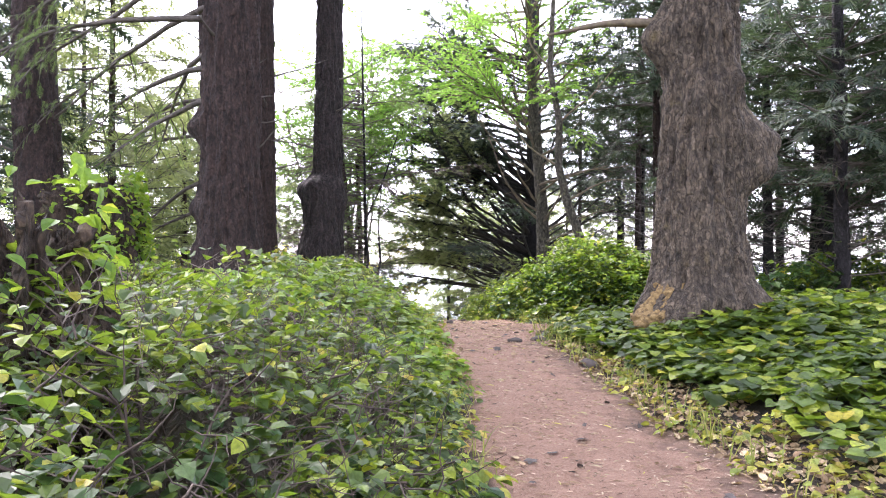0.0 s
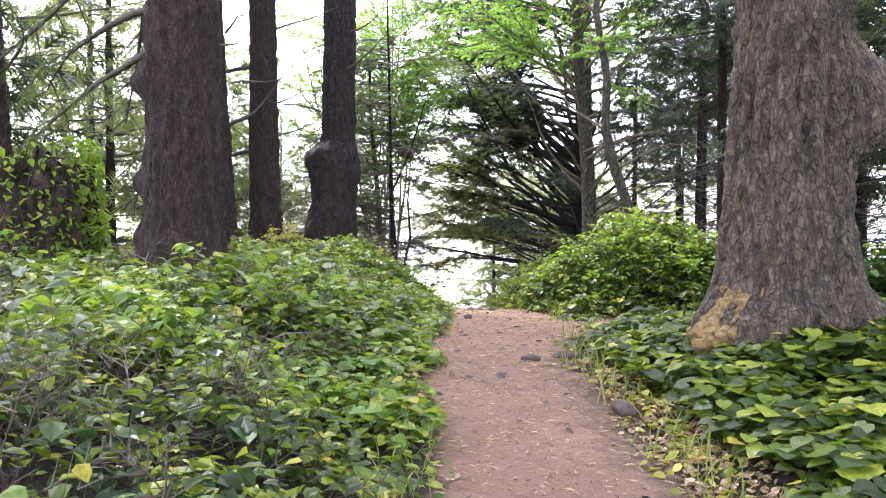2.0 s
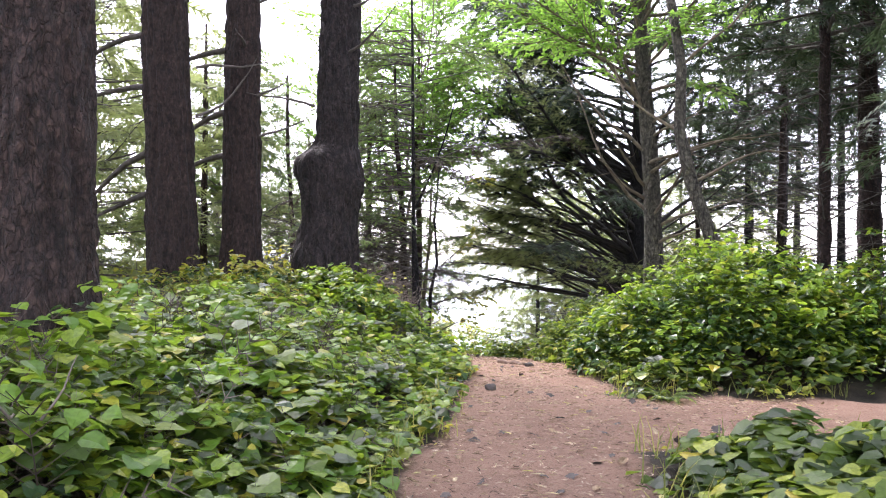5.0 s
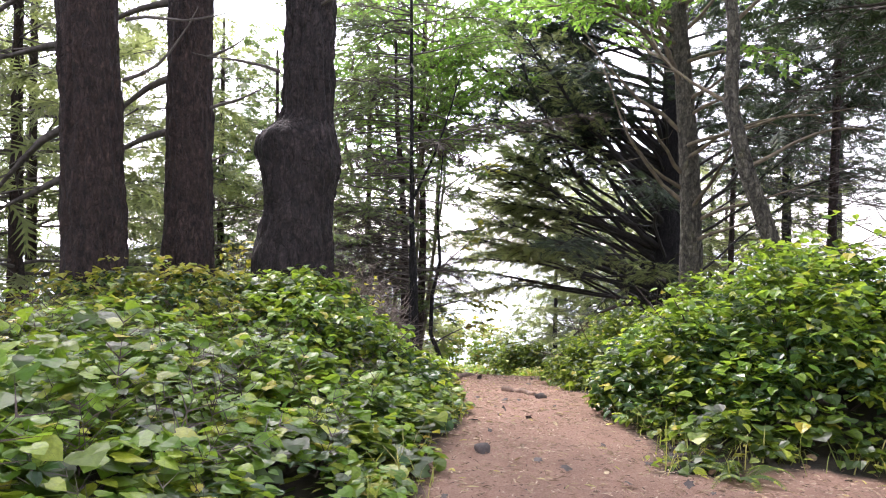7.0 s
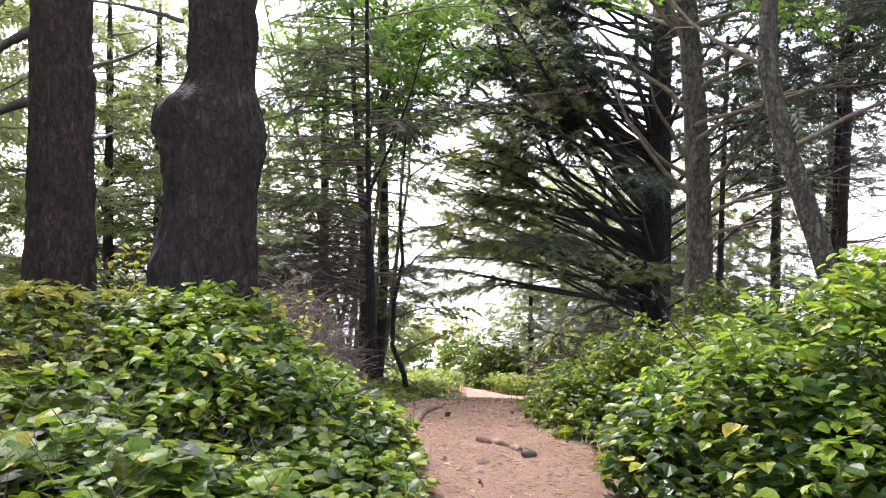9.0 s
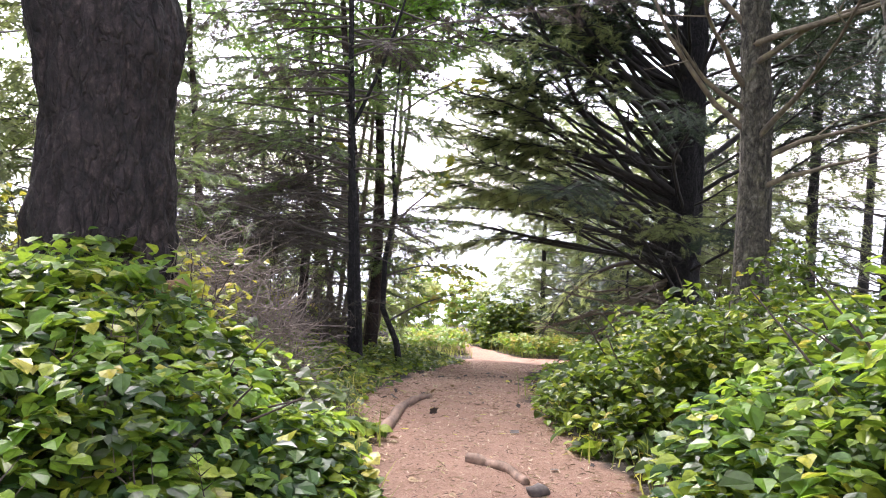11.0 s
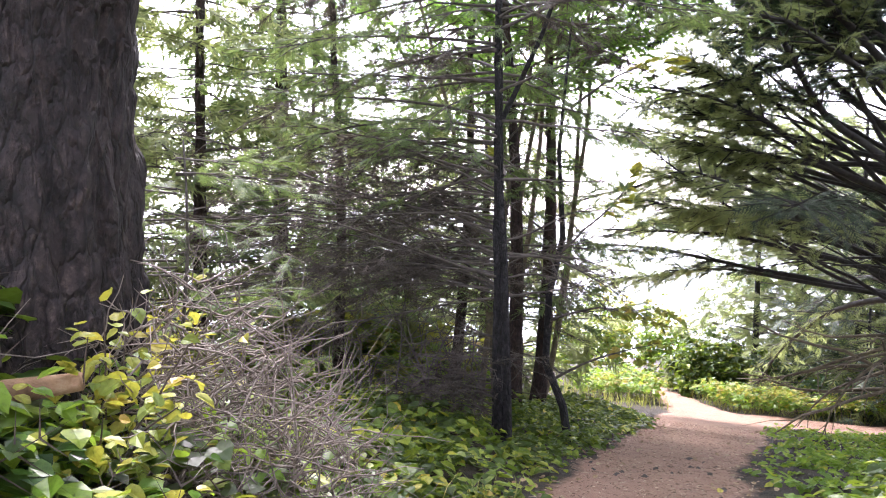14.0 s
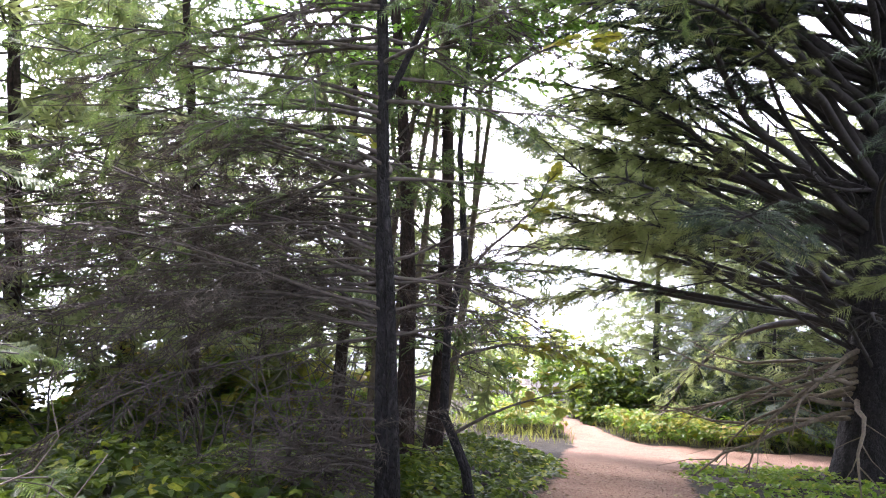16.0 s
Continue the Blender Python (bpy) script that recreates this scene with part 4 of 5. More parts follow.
outside = lambda lo, soft: (lambda x, y, rng: off_trail(x, y) > lo + rng.random(len(x)) * soft)
leftside = lambda lo, soft: (lambda x, y, rng: (off_trail(x, y) > lo + rng.random(len(x)) * soft) & left_of(x, y))
rightside = lambda lo, soft: (lambda x, y, rng: (off_trail(x, y) > lo + 0.4 * step(9, 6.5, y) + rng.random(len(x)) * soft) & ~left_of(x, y))
cover("undergrowth", "dense broad-leaved green undergrowth on the bank", leaf_green, 34000, (-7.2, 0.6), (8.0, 19.5), leftside(0.0, 0.3), size=(0.06, 0.12), shape=HEART, tilt=0.2, seed=41)
cover("undergrowth", "tangled small green bramble leaves on the bank", leaf_green, 52000, (-6.8, 0.6), (0.0, 9.2), leftside(0.0, 0.3), size=(0.04, 0.088), shape=SIMPLE, tilt=0.26, seed=53, per=7)
# Shade low between the plants is put into these darker leaves' colour.
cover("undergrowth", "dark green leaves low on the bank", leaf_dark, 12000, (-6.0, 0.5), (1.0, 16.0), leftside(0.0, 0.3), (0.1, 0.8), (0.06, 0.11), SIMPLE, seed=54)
cover("undergrowth", "broad heart-shaped leaves at the foot of the great spruce", leaf_green, 11000, (1.5, 4.6), (5.6, 10.4), rightside(0.0, 0.4), (0.3, 1.1), (0.075, 0.13), HEART, lambda x, y: 0.16 + 0.14 * vnoise(x, y, 0.6, 12) ** 2 + 0 * x, 0.2, seed=55)
# Light on the leaf tops is put into this brighter colour.
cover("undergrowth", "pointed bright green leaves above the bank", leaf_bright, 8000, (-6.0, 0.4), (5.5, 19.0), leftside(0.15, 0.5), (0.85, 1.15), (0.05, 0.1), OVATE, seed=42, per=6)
cover("undergrowth", "dense green ground leaves beside the trail", leaf_green, 34000, (0.5, 5.6), (0.5, 13.5), rightside(0.1, 0.4), size=(0.06, 0.115), shape=HEART, tilt=0.22, seed=43)
cover("undergrowth", "green ground leaves round the bushes", leaf_green, 26000, (0.5, 9.0), (9.0, 19.0), rightside(0.0, 0.3), size=(0.06, 0.12), tilt=0.3, shape=SIMPLE, seed=50)
# Sunlight near the trail is put into the brighter colour of these leaves.
cover("undergrowth", "leaves beside the trail coloured brighter as if sunlit", leaf_bright, 15000, (-2.8, 0.4), (6.5, 16.0), leftside(0.02, 0.3), (0.5, 1.08), (0.05, 0.1), shape=HEART, tilt=0.22, seed=51)
cover("undergrowth", "shaded green ground leaves under the spruce", leaf_green, 34000, (-9.0, -0.8), (18.5, 30.0), leftside(0.0, 0.3), size=(0.06, 0.125), shape=SIMPLE, seed=44)
cover("undergrowth", "green leaves on the slope beside the trail", leaf_bright, 20000, (0.0, 9.0), (18.5, 34.0), rightside(0.0, 0.4), size=(0.06, 0.11), shape=SIMPLE, seed=45)
cover("undergrowth", "yellowing small plants along the trail edge", leaf_yellow, 14000, (-2, 3.2), (2.5, 21.0), lambda x, y, rng: np.abs(off_trail(x, y) - 0.12) < 0.22 * rng.random(len(x)), (0.1, 0.9), (0.03, 0.08), seed=46)
cover("undergrowth", "yellow ground leaves on the verge", leaf_yellow, 4200, (1.2, 3.0), (2.5, 8.6), lambda x, y, rng: (off_trail(x, y) > 0.05) & (off_trail(x, y) < 0.4 + 0.5 * rng.random(len(x))), (0.02, 0.5), (0.03, 0.08), seed=49)
cover("undergrowth", "bright yellow-green plants at the fork of the trail", leaf_bright, 22000, (-4.5, 8), (34.3, 41), outside(0.0, 0.2), (0.2, 1.0), (0.07, 0.15), shape=SIMPLE, seed=47, top=lambda x, y: 0.5 + 0.15 * vnoise(x, y, 0.8, 4))
cover("undergrowth", "yellow small plants at the fork of the trail", leaf_yellow, 7000, (-3.5, 7), (34.6, 37), outside(0.0, 0.2), (0.4, 1.05), (0.06, 0.12), shape=SIMPLE, seed=52, top=lambda x, y: 0.5 + 0.15 * vnoise(x, y, 0.8, 4))
cover("undergrowth", "coarse green scrub on the outer slopes", leaf_green, 13000, (-24, 24), (-12, 60), lambda x, y, rng: (off_trail(x, y) > 0.3) & ((x < -6.4) | (x > 7.3) | (y > 41) | (y < -0.5)), (0.2, 1.0), (0.2, 0.45), shape=SIMPLE, seed=48)


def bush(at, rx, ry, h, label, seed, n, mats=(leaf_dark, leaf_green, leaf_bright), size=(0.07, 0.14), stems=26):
    """A leafy bush: arching stems and leaf layers over an uneven dome, with gaps."""
    rng = np.random.default_rng(seed)
    b = thing("bush", at, label, "bush")
    for i in range(stems):
        geo = Geo()
        a, q = rng.random() * 6.28, rng.random() ** 0.5
        pts = bend((q * rx * 0.4 * math.cos(a), q * ry * 0.4 * math.sin(a), -0.15), (0.7 * q * math.cos(a) * rx / h, 0.7 * q * math.sin(a) * ry / h, 1), h * rng.uniform(0.8, 1.15), 7, 0.1, -0.25 * q, rng)
        tube(geo, pts, np.linspace(0.012, 0.004, 8), 5, False)
        part("stem", geo, twig_brown, b)
    # First mats lie deep, last on top: shade and light put into leaf colour.
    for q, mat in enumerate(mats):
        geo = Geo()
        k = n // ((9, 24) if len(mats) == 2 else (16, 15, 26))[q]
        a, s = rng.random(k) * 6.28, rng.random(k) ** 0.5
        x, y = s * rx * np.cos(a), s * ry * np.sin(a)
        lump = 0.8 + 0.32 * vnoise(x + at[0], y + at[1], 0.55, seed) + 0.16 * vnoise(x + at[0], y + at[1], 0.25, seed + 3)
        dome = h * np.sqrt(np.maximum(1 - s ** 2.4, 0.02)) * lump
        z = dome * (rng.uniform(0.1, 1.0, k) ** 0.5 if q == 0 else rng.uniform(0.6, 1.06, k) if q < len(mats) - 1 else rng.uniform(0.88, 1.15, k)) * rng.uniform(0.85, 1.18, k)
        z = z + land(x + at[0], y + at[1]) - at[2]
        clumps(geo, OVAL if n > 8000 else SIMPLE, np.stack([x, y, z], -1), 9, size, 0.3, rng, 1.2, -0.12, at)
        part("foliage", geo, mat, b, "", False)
    return b


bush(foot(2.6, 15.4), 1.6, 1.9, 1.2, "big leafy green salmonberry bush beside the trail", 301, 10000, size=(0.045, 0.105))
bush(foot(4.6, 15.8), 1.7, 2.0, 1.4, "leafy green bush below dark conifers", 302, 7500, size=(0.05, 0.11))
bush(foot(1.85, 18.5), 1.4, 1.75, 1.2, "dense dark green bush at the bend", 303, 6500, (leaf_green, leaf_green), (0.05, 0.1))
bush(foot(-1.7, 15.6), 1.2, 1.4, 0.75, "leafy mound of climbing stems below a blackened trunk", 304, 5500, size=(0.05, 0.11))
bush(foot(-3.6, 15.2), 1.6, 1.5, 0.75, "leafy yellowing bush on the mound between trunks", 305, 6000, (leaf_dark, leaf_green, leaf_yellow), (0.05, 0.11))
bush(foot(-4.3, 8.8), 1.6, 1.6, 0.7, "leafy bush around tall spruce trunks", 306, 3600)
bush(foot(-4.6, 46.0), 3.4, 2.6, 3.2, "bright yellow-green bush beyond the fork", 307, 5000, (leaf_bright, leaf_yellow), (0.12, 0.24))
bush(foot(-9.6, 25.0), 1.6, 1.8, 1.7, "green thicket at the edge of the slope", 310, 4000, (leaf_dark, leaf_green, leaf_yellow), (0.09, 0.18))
# Sunlight on this thicket is put into its two bright leaf colours.
bush(foot(-6.9, 28.8), 3.0, 2.2, 1.6, "bright green thicket behind the dead branches, coloured as if sunlit", 308, 5000, (leaf_bright, leaf_yellow), (0.12, 0.24))
bush(foot(-0.9, 39.3), 1.4, 1.6, 1.5, "grey-green rounded shrub beside the far trail", 309, 4000, (leaf_green, leaf_green), (0.1, 0.2))

for x, y, q in ((5.9, 13.6, 0), (7.9, 15.2, 1), (10.2, 17.5, 2), (7.6, 11.6, 3)):
    bush(foot(x, y), 1.7, 1.6, 1.15, "dark low bush below conifers", 311 + q, 3000, (leaf_dark, leaf_green), (0.08, 0.16), 12)

for x, y, q in ((2.6, 37.2, 0), (4.6, 37.6, 1), (6.8, 38.0, 2), (0.6, 39.6, 3)):
    bush(foot(x, y), 1.5, 1.2, 1.5, "dark green thicket beyond the fork", 331 + q, 2200, (leaf_dark, leaf_green), (0.1, 0.2), 10)

# dead twig tangle below the blackened trunk
def tangle(at, rx, ry, h, n, seed, label, mat):
    rng = np.random.default_rng(seed)
    b = thing("bramble_tangle", at, label, "brambles")
    geo = Geo()
    for i in range(n):
        a, q = rng.random() * 6.28, rng.random() ** 0.5
        p = np.array([q * rx * math.cos(a), q * ry * math.sin(a), h * rng.random() * (1 - 0.6 * q)])
        p[2] += float(land(p[0] + at[0], p[1] + at[1])) - at[2]
        pts = bend(p, (rng.normal(0.4, 0.8), rng.normal(-0.3, 0.8), rng.normal(0.25, 0.5)), rng.uniform(0.2, 0.55), 5, 0.28, -0.1, rng)
        g2 = Geo() if i < 60 else geo
        tube(g2, pts, np.linspace(rng.uniform(0.0025, 0.006), 0.0012, 6), 4, False)
        if i < 60:
            part("twig", g2, mat, b)
    tagged(part("twig_tangle", geo, mat, b), kind="stuff")
    return b


tangle(foot(-1.9, 17.75), 0.55, 0.65, 1.15, 1100, 401, "tangle of bare grey dead twigs beside the trail", twig_grey)
tangle((-2.5, 16.7, 1.55), 0.5, 0.22, 0.45, 110, 402, "thin dead twigs against a blackened trunk", twig_grey)
tangle(foot(-1.3, 3.2), 1.4, 1.6, 0.9, 640, 403, "bare brown brambles among the leaves", twig_brown)
tangle(foot(-2.2, 6.5), 1.5, 2.2, 0.75, 560, 404, "grey dead brambles among the leaves", twig_grey)

def stalks(label, mat, n, xr, yr, keep, seed, size):
    """Bare upright twiglets standing through the leaves."""
    rng = np.random.default_rng(seed)
    x, y = rng.uniform(*xr, n), rng.uniform(*yr, n)
    ok = keep(x, y, rng) & (vnoise(x, y, 0.8, seed) > rng.uniform(-0.8, 0.3, n))
    x, y = x[ok], y[ok]
    k = len(x)
    geo = Geo()
    scatter(geo, THIN, np.stack([x, y, land(x, y) + plant_top(x, y) * rng.uniform(0.35, 0.95, k)], -1), rng.uniform(0, 6.28, k), rng.uniform(0.2, 1.4, k), rng.uniform(0, 6.28, k), rng.uniform(*size, k))
    return tagged(part("bare_stalks", geo, mat, smooth=False), label, "twigs", kind="stuff")


stalks("thin bare brown twigs standing through the leaves", twig_brown, 3800, (-6, 0.2), (1.5, 17), leftside(0.25, 0.4), 421, (0.2, 0.5))
stalks("thin dry grey twigs standing through the leaves", twig_grey, 900, (-6, 0.2), (1.5, 15), leftside(0.3, 0.5), 422, (0.18, 0.45))

# ---- trail: roots, stones, chips and fallen leaves ----
def root(pts, r, label):
    b = np.array(pts, float)
    geo = Geo()
    t = np.linspace(0, len(b) - 1, 22)
    q = np.stack([np.interp(t, np.arange(len(b)), b[:, i]) for i in range(2)], -1)
    z = land(q[:, 0], q[:, 1]) + r * 0.15 + 0.006 * np.sin(t * 5)
    tube(geo, np.column_stack([q, z]) - np.array([*b[0][:2], z[0]]), r * (0.88 + 0.14 * np.sin(t * 3.1) ** 2) * np.linspace(1, 0.6, 22), 10)
    ob = part("tree_root", geo, root_wood)
    ob.location = (*b[0][:2], z[0])
    return tagged(ob, label, "root")


root([(-0.66, 17.3), (-0.69, 17.9), (-0.73, 18.5), (-0.66, 18.9), (-0.6, 19.2)], 0.055, "worn brown tree root lying along the trail")
root([(-0.02, 16.95), (0.12, 16.9), (0.28, 16.72), (0.36, 16.5)], 0.045, "short dark root showing in the trail")


def stone(x, y, s, seed, label, category="stone"):
    rng = np.random.default_rng(seed)
    bm = bmesh.new()
    bmesh.ops.create_icosphere(bm, subdivisions=2, radius=1)
    for v in bm.verts:
        n_ = 1 + 0.35 * noise.noise(v.co * 1.3 + Vector((seed, 0, 0)))
        v.co = Vector((v.co.x * s[0] * n_, v.co.y * s[1] * n_, v.co.z * s[2] * n_))
    me = bpy.data.meshes.new("stone")
    bm.to_mesh(me)
    bm.free()
    me.polygons.foreach_set("use_smooth", np.full(len(me.polygons), True))
    me.materials.append(stone_dark)
    ob = new("stone", me)
    ob.matrix_world = pose(x, y, float(land(x, y)) + s[2] * 0.35, 0, 0, rng.uniform(0, 360))
    return tagged(ob, label, category)


stone(0.83, 9.08, (0.09, 0.05, 0.035), 1, "small dark stone lying in the trail")
stone(0.12, 13.3, (0.07, 0.06, 0.05), 2, "small dark stone at the trail edge")
stone(0.43, 16.36, (0.07, 0.05, 0.04), 3, "small dark stone in the trail")
stone(1.12, 9.25, (0.1, 0.07, 0.05), 4, "dark stone at the trail edge under leaves")
# Lump of root and soil at the edge, made with the stone shape.
stone(1.36, 7.4, (0.11, 0.07, 0.05), 5, "flat brown lump of root and soil at the trail edge")


def bits(name, label, mat, n, xr, yr, keep, size, shape, seed, category, flat=0.12, over=0.006, wide=1.0):
    """Small loose bits lying on the soil."""
    rng = np.random.default_rng(seed)
    x, y = rng.uniform(*xr, n), rng.uniform(*yr, n)
    ok = keep(x, y, rng)
    x, y = x[ok], y[ok]
    k = len(x)
    geo = Geo()
    scatter(geo, shape, np.stack([x, y, land(x, y) + over], -1), rng.uniform(0, 6.28, k), rng.normal(0, flat, k), rng.normal(0, flat, k), rng.uniform(*size, k), wide)
    return tagged(part(name, geo, mat, smooth=False), label, category, kind="stuff")


CHIP = (np.array([(-0.1, 0, 0), (0.1, 0, 0.04), (0.08, 1, 0.02), (-0.09, 0.95, 0.05), (0, 0.5, 0.12)]), np.array([(0, 1, 4), (1, 2, 4), (2, 3, 4), (3, 0, 4)]))
on_trail = lambda x, y, rng: off_trail(x, y) < 0.1 * rng.random(len(x))
bits("bark_chips", "fine reddish bark chips strewn over the trail", chip_mat, 56000, (-1.6, 3.0), (2.5, 30.0), on_trail, (0.01, 0.042), CHIP, 501, "bark chips")
bits("fallen_leaves", "dry curled brown leaves lying along the trail", dry_leaf, 2000, (-1.6, 3.2), (2.5, 30.0), lambda x, y, rng: (off_trail(x, y) < 0.25) & (off_trail(x, y) > -0.75 * rng.random(len(x)) ** 2), (0.03, 0.075), OVAL, 502, "dry leaves", 0.35, 0.012)
bits("fallen_leaves", "tan dry leaf litter on the verge", dry_leaf, 6500, (1.1, 3.0), (2.5, 9.0), lambda x, y, rng: (off_trail(x, y) > 0.0) & (off_trail(x, y) < 0.75), (0.025, 0.07), OVAL, 504, "dry leaves", 0.4, 0.015)
bits("bark_flakes", "dark curled bark flakes scattered on the trail", stone_dark, 420, (-1.6, 2.6), (3.0, 24.0), lambda x, y, rng: off_trail(x, y) < -0.05, (0.03, 0.09), LOBED, 505, "bark flakes", 0.35, 0.014)
bits("dry_needles", "pale dry needles and twigs on the trail", dry_leaf, 9000, (-1.6, 3.0), (2.5, 20.0), on_trail, (0.03, 0.08), CHIP, 503, "needles", 0.06, 0.008, 0.35)


def tufts(label, mat, n, xr, yr, keep, seed, size=(0.12, 0.3)):
    """Grass blades standing at the trail edge."""
    rng = np.random.default_rng(seed)
    x, y = rng.uniform(*xr, n), rng.uniform(*yr, n)
    ok = keep(x, y, rng)
    x, y = x[ok], y[ok]
    k = len(x)
    blade = (np.array([(-0.02, 0, 0), (0.02, 0, 0), (0.014, 0.6, 0.02), (-0.014, 0.6, 0.02), (0, 1, -0.12)]), np.array([(0, 1, 2), (0, 2, 3), (3, 2, 4)]))
    geo = Geo()
    scatter(geo, blade, np.stack([x, y, land(x, y)], -1), rng.uniform(0, 6.28, k), rng.uniform(0.7, 1.5, k), rng.normal(0, 0.2, k), rng.uniform(*size, k))
    return tagged(part("grass", geo, mat, smooth=False), label, "grass", kind="stuff")


edge = lambda w: (lambda x, y, rng: np.abs(off_trail(x, y) - 0.16) < w * rng.random(len(x)))
tufts("pale dry grass along the trail edge", grass_mat, 14000, (-1.5, 3.5), (2.5, 20), edge(0.25), 511)
tufts("long yellow-green grass at the fork", grass_mat, 6000, (-5, 8), (33, 42), lambda x, y, rng: off_trail(x, y) > 0.0, 512, (0.2, 0.45))

# broad-leaved plants, each leaf a piece
LEAF_MESH = {}
for key, shape, mat in (("oval", OVATE, leaf_green), ("lobed", OVATE, leaf_bright), ("yellow", OVATE, leaf_yellow)):
    g2 = Geo()
    g2.add(*shape)
    LEAF_MESH[key] = g2.mesh("leaf", mat, False)


def plant(at, h, leaves, key, seed, label, size=0.115):
    rng = np.random.default_rng(seed)
    p = thing("broadleaf_plant", at, label, "plant", "broad-leaved plants on the banks")
    pts = bend((0, 0, -0.1), (rng.normal(0, 0.2), rng.normal(0, 0.2), 1), h + 0.1, 6, 0.1, 0, rng)
    geo = Geo()
    tube(geo, pts, np.linspace(0.007, 0.003, 7), 5, False)
    stem = part("stem", geo, twig_brown, p)
    for i in range(leaves):
        k = 6 - int(i * 0.5) % 4
        a = i * 2.4 + rng.normal(0, 0.3)
        lf = new("leaf", LEAF_MESH[key])
        lf.parent = stem
        sz = size * rng.uniform(0.7, 1.15)
        lf.matrix_basis = Matrix.Translation(pts[k]) @ pose(0, 0, 0, 0, 0, math.degrees(a)) @ pose(0, 0.02, 0, rng.normal(-8, 16), rng.normal(0, 14), 0) @ Matrix.Diagonal((sz, sz, sz, 1))
    return p


rng = np.random.default_rng(600)
made = 0
while made < 46:
    y = rng.uniform(2.6, 16.5)
    x = rng.uniform(-3.2, 0.0) if rng.random() < 0.7 else rng.uniform(1.6, 3.4)
    if off_trail(x, y) < 0.2 or math.hypot(x - 2.76, y - 8.62) < 0.9:
        continue
    key = ("oval", "lobed", "yellow")[int(rng.random() * 2.25)]
    plant(foot(x, y), float(plant_top(x, y)) * rng.uniform(0.85, 1.2), int(rng.integers(5, 9)), key, 610 + made, {"oval": "upright plant with broad dark green leaves", "lobed": "upright plant with pointed bright green leaves", "yellow": "upright plant with yellowing pointed leaves"}[key])
    made += 1

# bright tuft on the near stump
def twiggy(at, h, n, seed, label, mat, leaf=0.09):
    rng = np.random.default_rng(seed)
    p = thing("small_shrub", at, label, "shrub")
    g2 = Geo()
    for i in range(n):
        geo = Geo()
        pts = bend((rng.normal(0, 0.08), rng.normal(0, 0.08), -0.1), (rng.normal(0, 0.4), rng.normal(0, 0.4), 1), h * rng.uniform(0.6, 1.1), 8, 0.12, -0.1, rng)
        tube(geo, pts, np.linspace(0.008, 0.002, 9), 5, False)
        part("stem", geo, twig_brown, p)
        k = 34
        t = rng.uniform(2, 8, k)
        q = np.stack([np.interp(t, np.arange(9), pts[:, c]) for c in range(3)], -1) + rng.normal(0, 0.06, (k, 3))
        scatter(g2, OVAL, q, rng.uniform(0, 6.28, k), rng.normal(-0.2, 0.4, k), rng.normal(0, 0.4, k), rng.uniform(0.6, 1.2, k) * leaf)
    part("foliage", g2, mat, p, "", False)
    return p


twiggy((-2.0, 3.7, 1.2), 0.42, 9, 701, "bright green shrub growing on a mossy stump", leaf_bright, 0.1)
twiggy(foot(-5.0, 11.3), 2.2, 10, 702, "bright green shrub climbing a rotten stump", leaf_bright)

# bare upright stems and a rotten log
def sapling(at, h, seed, label, mat=None):
    rng = np.random.default_rng(seed)
    p = thing("bare_sapling", at, label, "sapling", "bare stems among the leaves")
    geo = Geo()
    pts = bend((0, 0, -0.1), (rng.normal(0, 0.25), rng.normal(0, 0.25), 1), h, 8, 0.16, 0, rng)
    tube(geo, pts, np.linspace(0.016, 0.004, 9), 6, False)
    stem = part("stem", geo, mat or twig_brown, p)
    for i in range(5):
        geo = Geo()
        tube(geo, bend(pts[3 + i], (rng.normal(0, 1), rng.normal(0, 1), 0.5), h * 0.35, 5, 0.22, 0, rng), np.linspace(0.007, 0.002, 6), 4, False)
        part("twig", geo, mat or twig_brown, stem)
    return p


for n_, (x, y, h) in enumerate(((-0.95, 3.1, 0.95), (-0.75, 3.6, 0.85), (-1.4, 3.5, 0.8), (-1.6, 5.2, 0.9), (-0.9, 6.0, 0.7), (-2.5, 7.0, 0.9), (-1.2, 8.6, 0.7), (-2.4, 9.4, 1.0), (-3.0, 9.6, 1.2))):
    sapling(foot(x, y), h, 720 + n_, "thin bare dark stem rising from the leaves", twig_grey if n_ > 6 else twig_brown)
rng = np.random.default_rng(730)
for n_ in range(22):
    sapling(foot(rng.uniform(-3.2, -0.6), rng.uniform(2.9, 9.0)), rng.uniform(0.65, 0.95), 840 + n_, "thin bare dark stem rising from the leaves", twig_brown if n_ % 3 else twig_grey)
rng = np.random.default_rng(735)
for n_ in range(34):
    sapling(foot(rng.uniform(-6.8, -2.7), rng.uniform(22.6, 25.2)), rng.uniform(1.1, 1.8), 800 + n_, "thin crooked dark stem in the thicket below dead branches", limb_dark)
rng = np.random.default_rng(740)
log = thing("rotten_log", (-1.95, 16.6, 0.52), "reddish rotten log lying on the bank among leaves", "log")
geo = Geo()
ends = np.array([(-0.75, -0.3, 0.5), (-0.45, -0.1, 0.6), (-0.1, 0.05, 0.68), (0.15, 0.2, 0.72)])
tube(geo, ends, [0.05, 0.055, 0.045, 0.03], 14)
part("trunk", geo, log_wood, log)

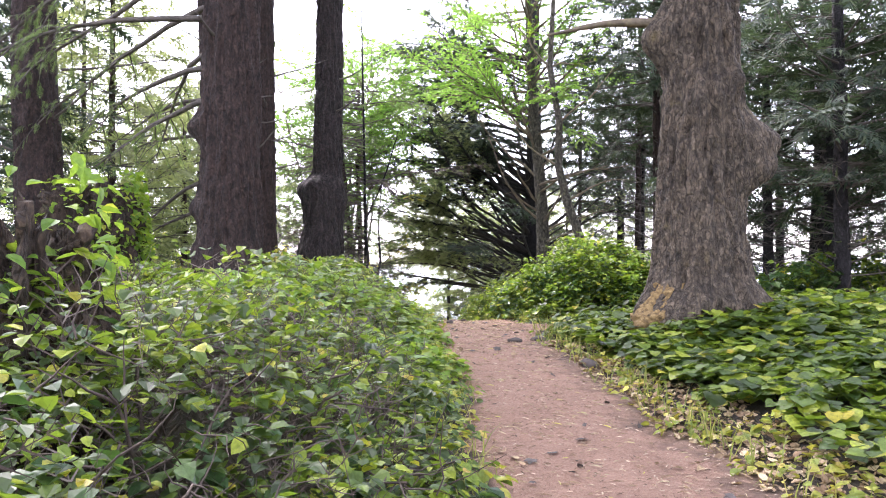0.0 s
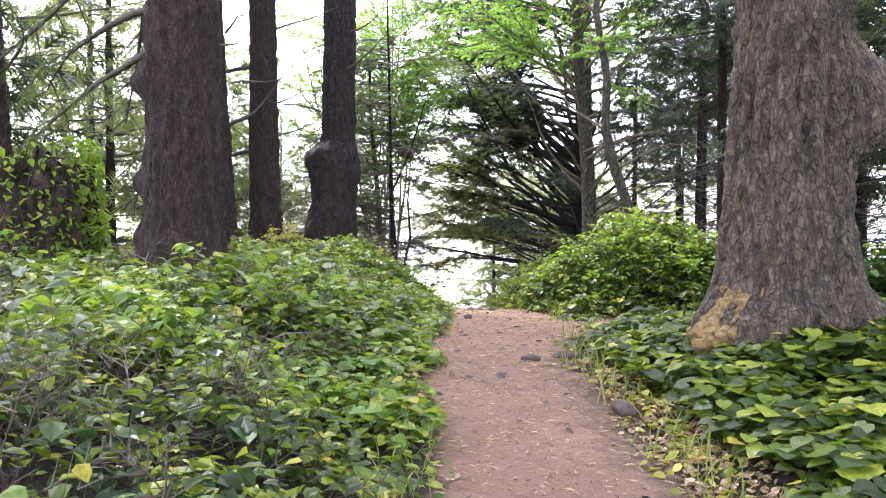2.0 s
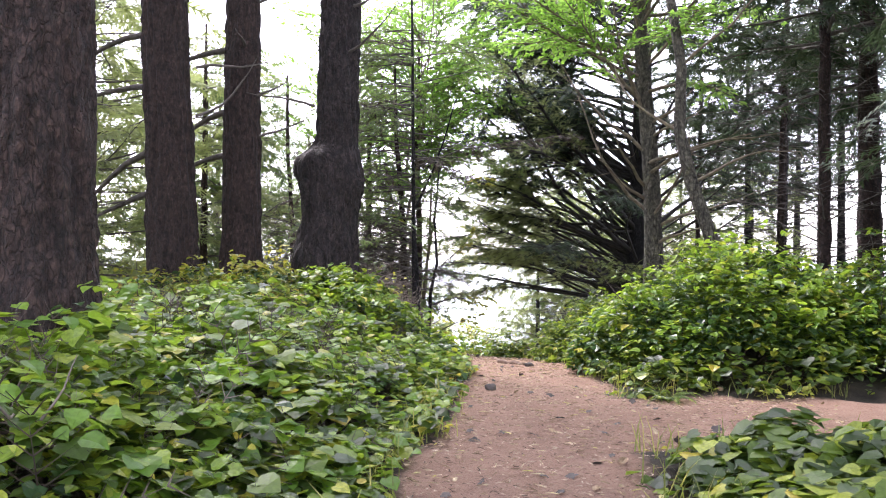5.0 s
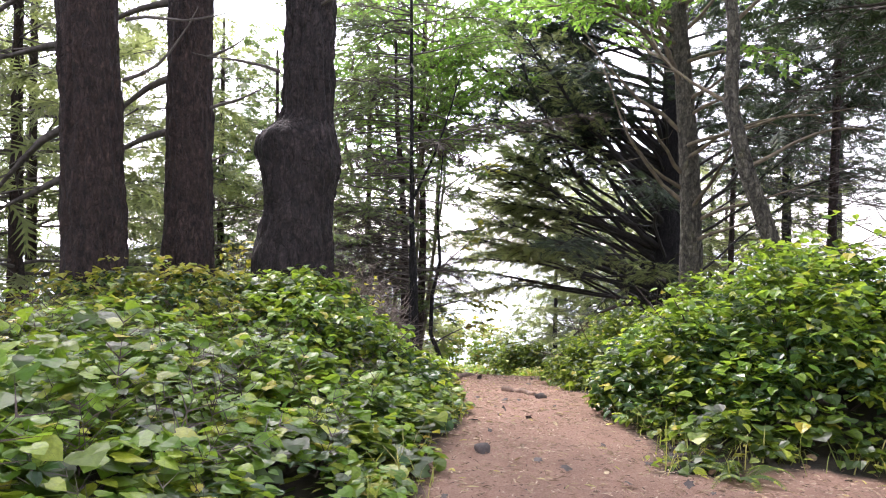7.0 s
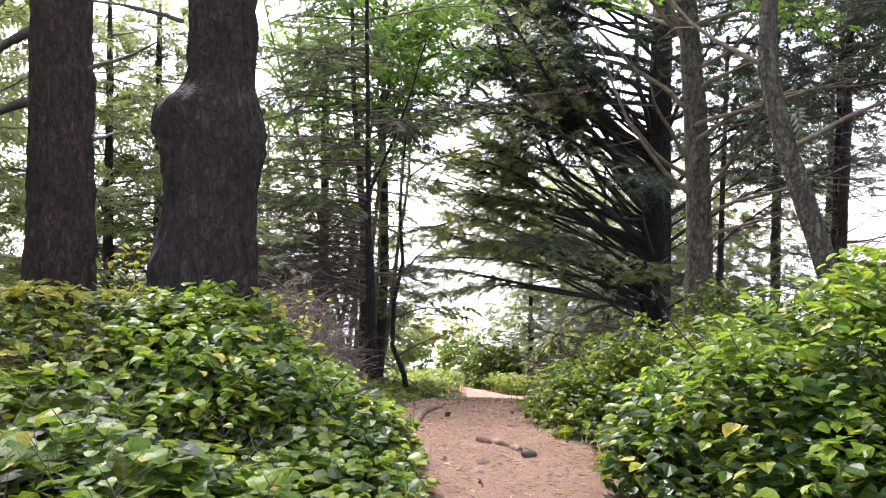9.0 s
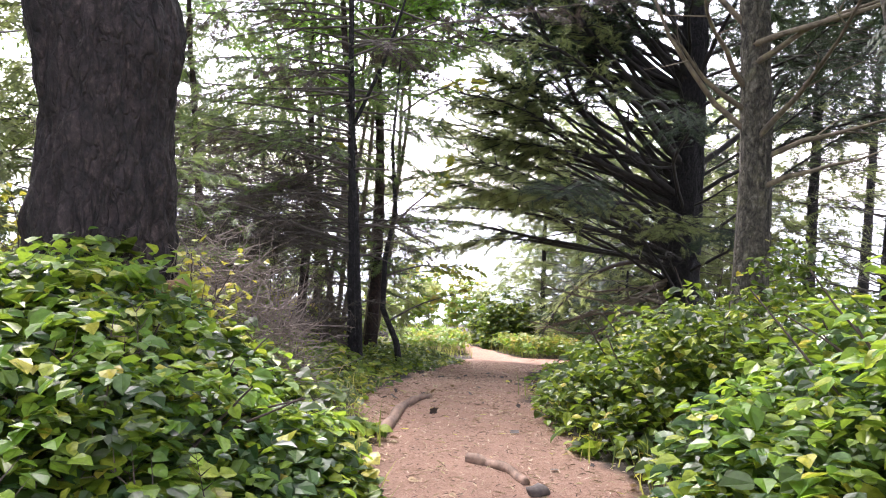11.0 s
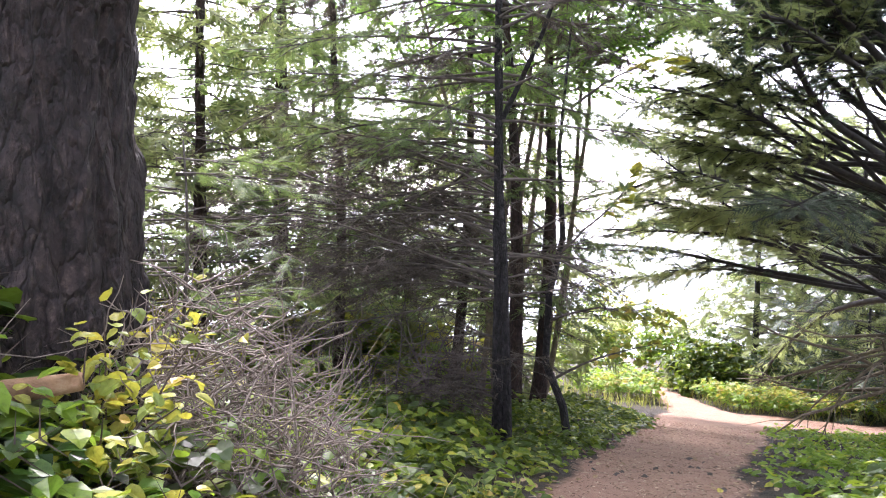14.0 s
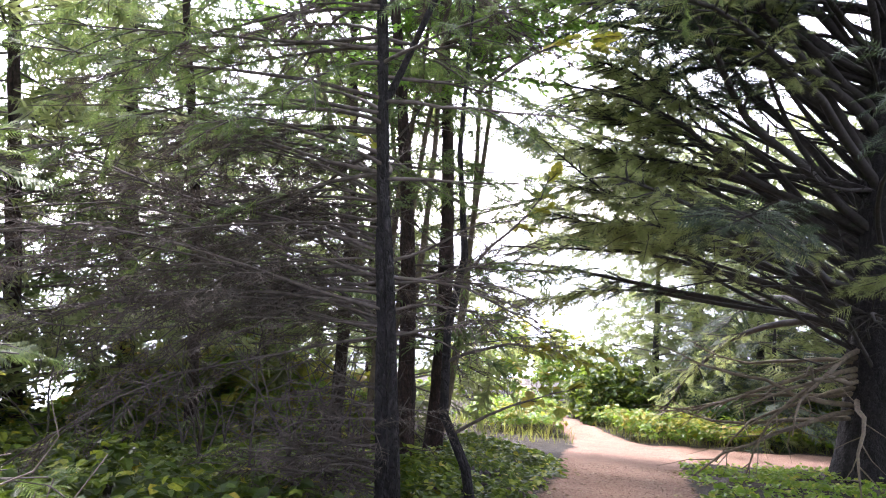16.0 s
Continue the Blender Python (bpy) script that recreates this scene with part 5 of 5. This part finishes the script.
# small growth on the mound below the blackened trunk
twiggy((-1.95, 16.9, 0.85), 0.8, 10, 703, "yellow-green shrub on the mound beside dead twigs", leaf_yellow, 0.07)
twiggy((-2.35, 16.3, 0.95), 0.7, 9, 704, "green leafy shrub on the mound", leaf_bright, 0.08)
for x, y, q in ((-3.5, 17.6, 5), (-4.8, 16.6, 6), (-3.3, 18.6, 7), (-5.5, 15.6, 8), (-4.0, 18.6, 9), (-5.2, 17.9, 10)):
    twiggy(foot(x, y), 1.2, 15, 700 + q, "yellow-green shrub behind tall trunks", leaf_yellow, 0.085)
rng = np.random.default_rng(760)
hem = thing("young_hemlock", foot(-2.95, 18.6), "young hemlock with level green sprays", "tree")
geo = Geo()
tube(geo, bend((0, 0, -0.1), (0.05, 0, 1), 1.9, 8, 0.03, 0, rng), np.linspace(0.02, 0.005, 9), 6)
part("trunk", geo, limb_dark, hem)
g2 = Geo()
for i in range(18):
    a, h = rng.random() * 6.28, rng.uniform(0.4, 1.75)
    limb(hem, g2, (0, 0, h), (math.cos(a), math.sin(a), 0.05), rng.uniform(0.5, 1.1), 0.008, rng, -0.1, 0.06, bare=0.1, twig=0.25, spray=0.13, dense=3.0, shape=FINE)
crown(hem, g2, needle_green)

for g2, mat, tr in TWIG_MASS.values():
    if g2.n:
        tagged(part("twig_mass", g2, mat, tr), kind="stuff")


def fern(at, n, size, seed):
    """A fern: arching fronds with leaflets on both sides."""
    rng = np.random.default_rng(seed)
    f = thing("fern", at, "green fern with arching fronds among the leaves", "fern", "ferns on the banks")
    for i in range(n):
        g3 = Geo()
        a = i * 6.28 / n + rng.normal(0, 0.2)
        pts = bend((0, 0, 0), (math.cos(a), math.sin(a), 1.3), size, 12, 0.02, -1.9, rng)
        tube(g3, pts, np.linspace(0.004, 0.0015, 13), 4, False)
        t = np.repeat(np.linspace(2, 11.8, 22), 2)
        q = np.stack([np.interp(t, np.arange(13), pts[:, c]) for c in range(3)], -1)
        side = np.tile([1.0, -1.0], 22)
        scatter(g3, LEAFLET, q, a - 1.57 + side * 1.15, np.full(44, -0.15), np.zeros(44), size * 0.17 * (1.1 - t / 13), 0.7)
        part("frond", g3, leaf_green, f)
    return f


for n_, (x, y, sz) in enumerate(((2.0, 13.6, 0.5), (1.75, 12.9, 0.4), (3.3, 7.9, 0.45), (-2.6, 20.8, 0.5), (-1.9, 20.2, 0.45), (2.4, 7.7, 0.4))):
    fern(foot(x, y), 8, sz, 780 + n_)
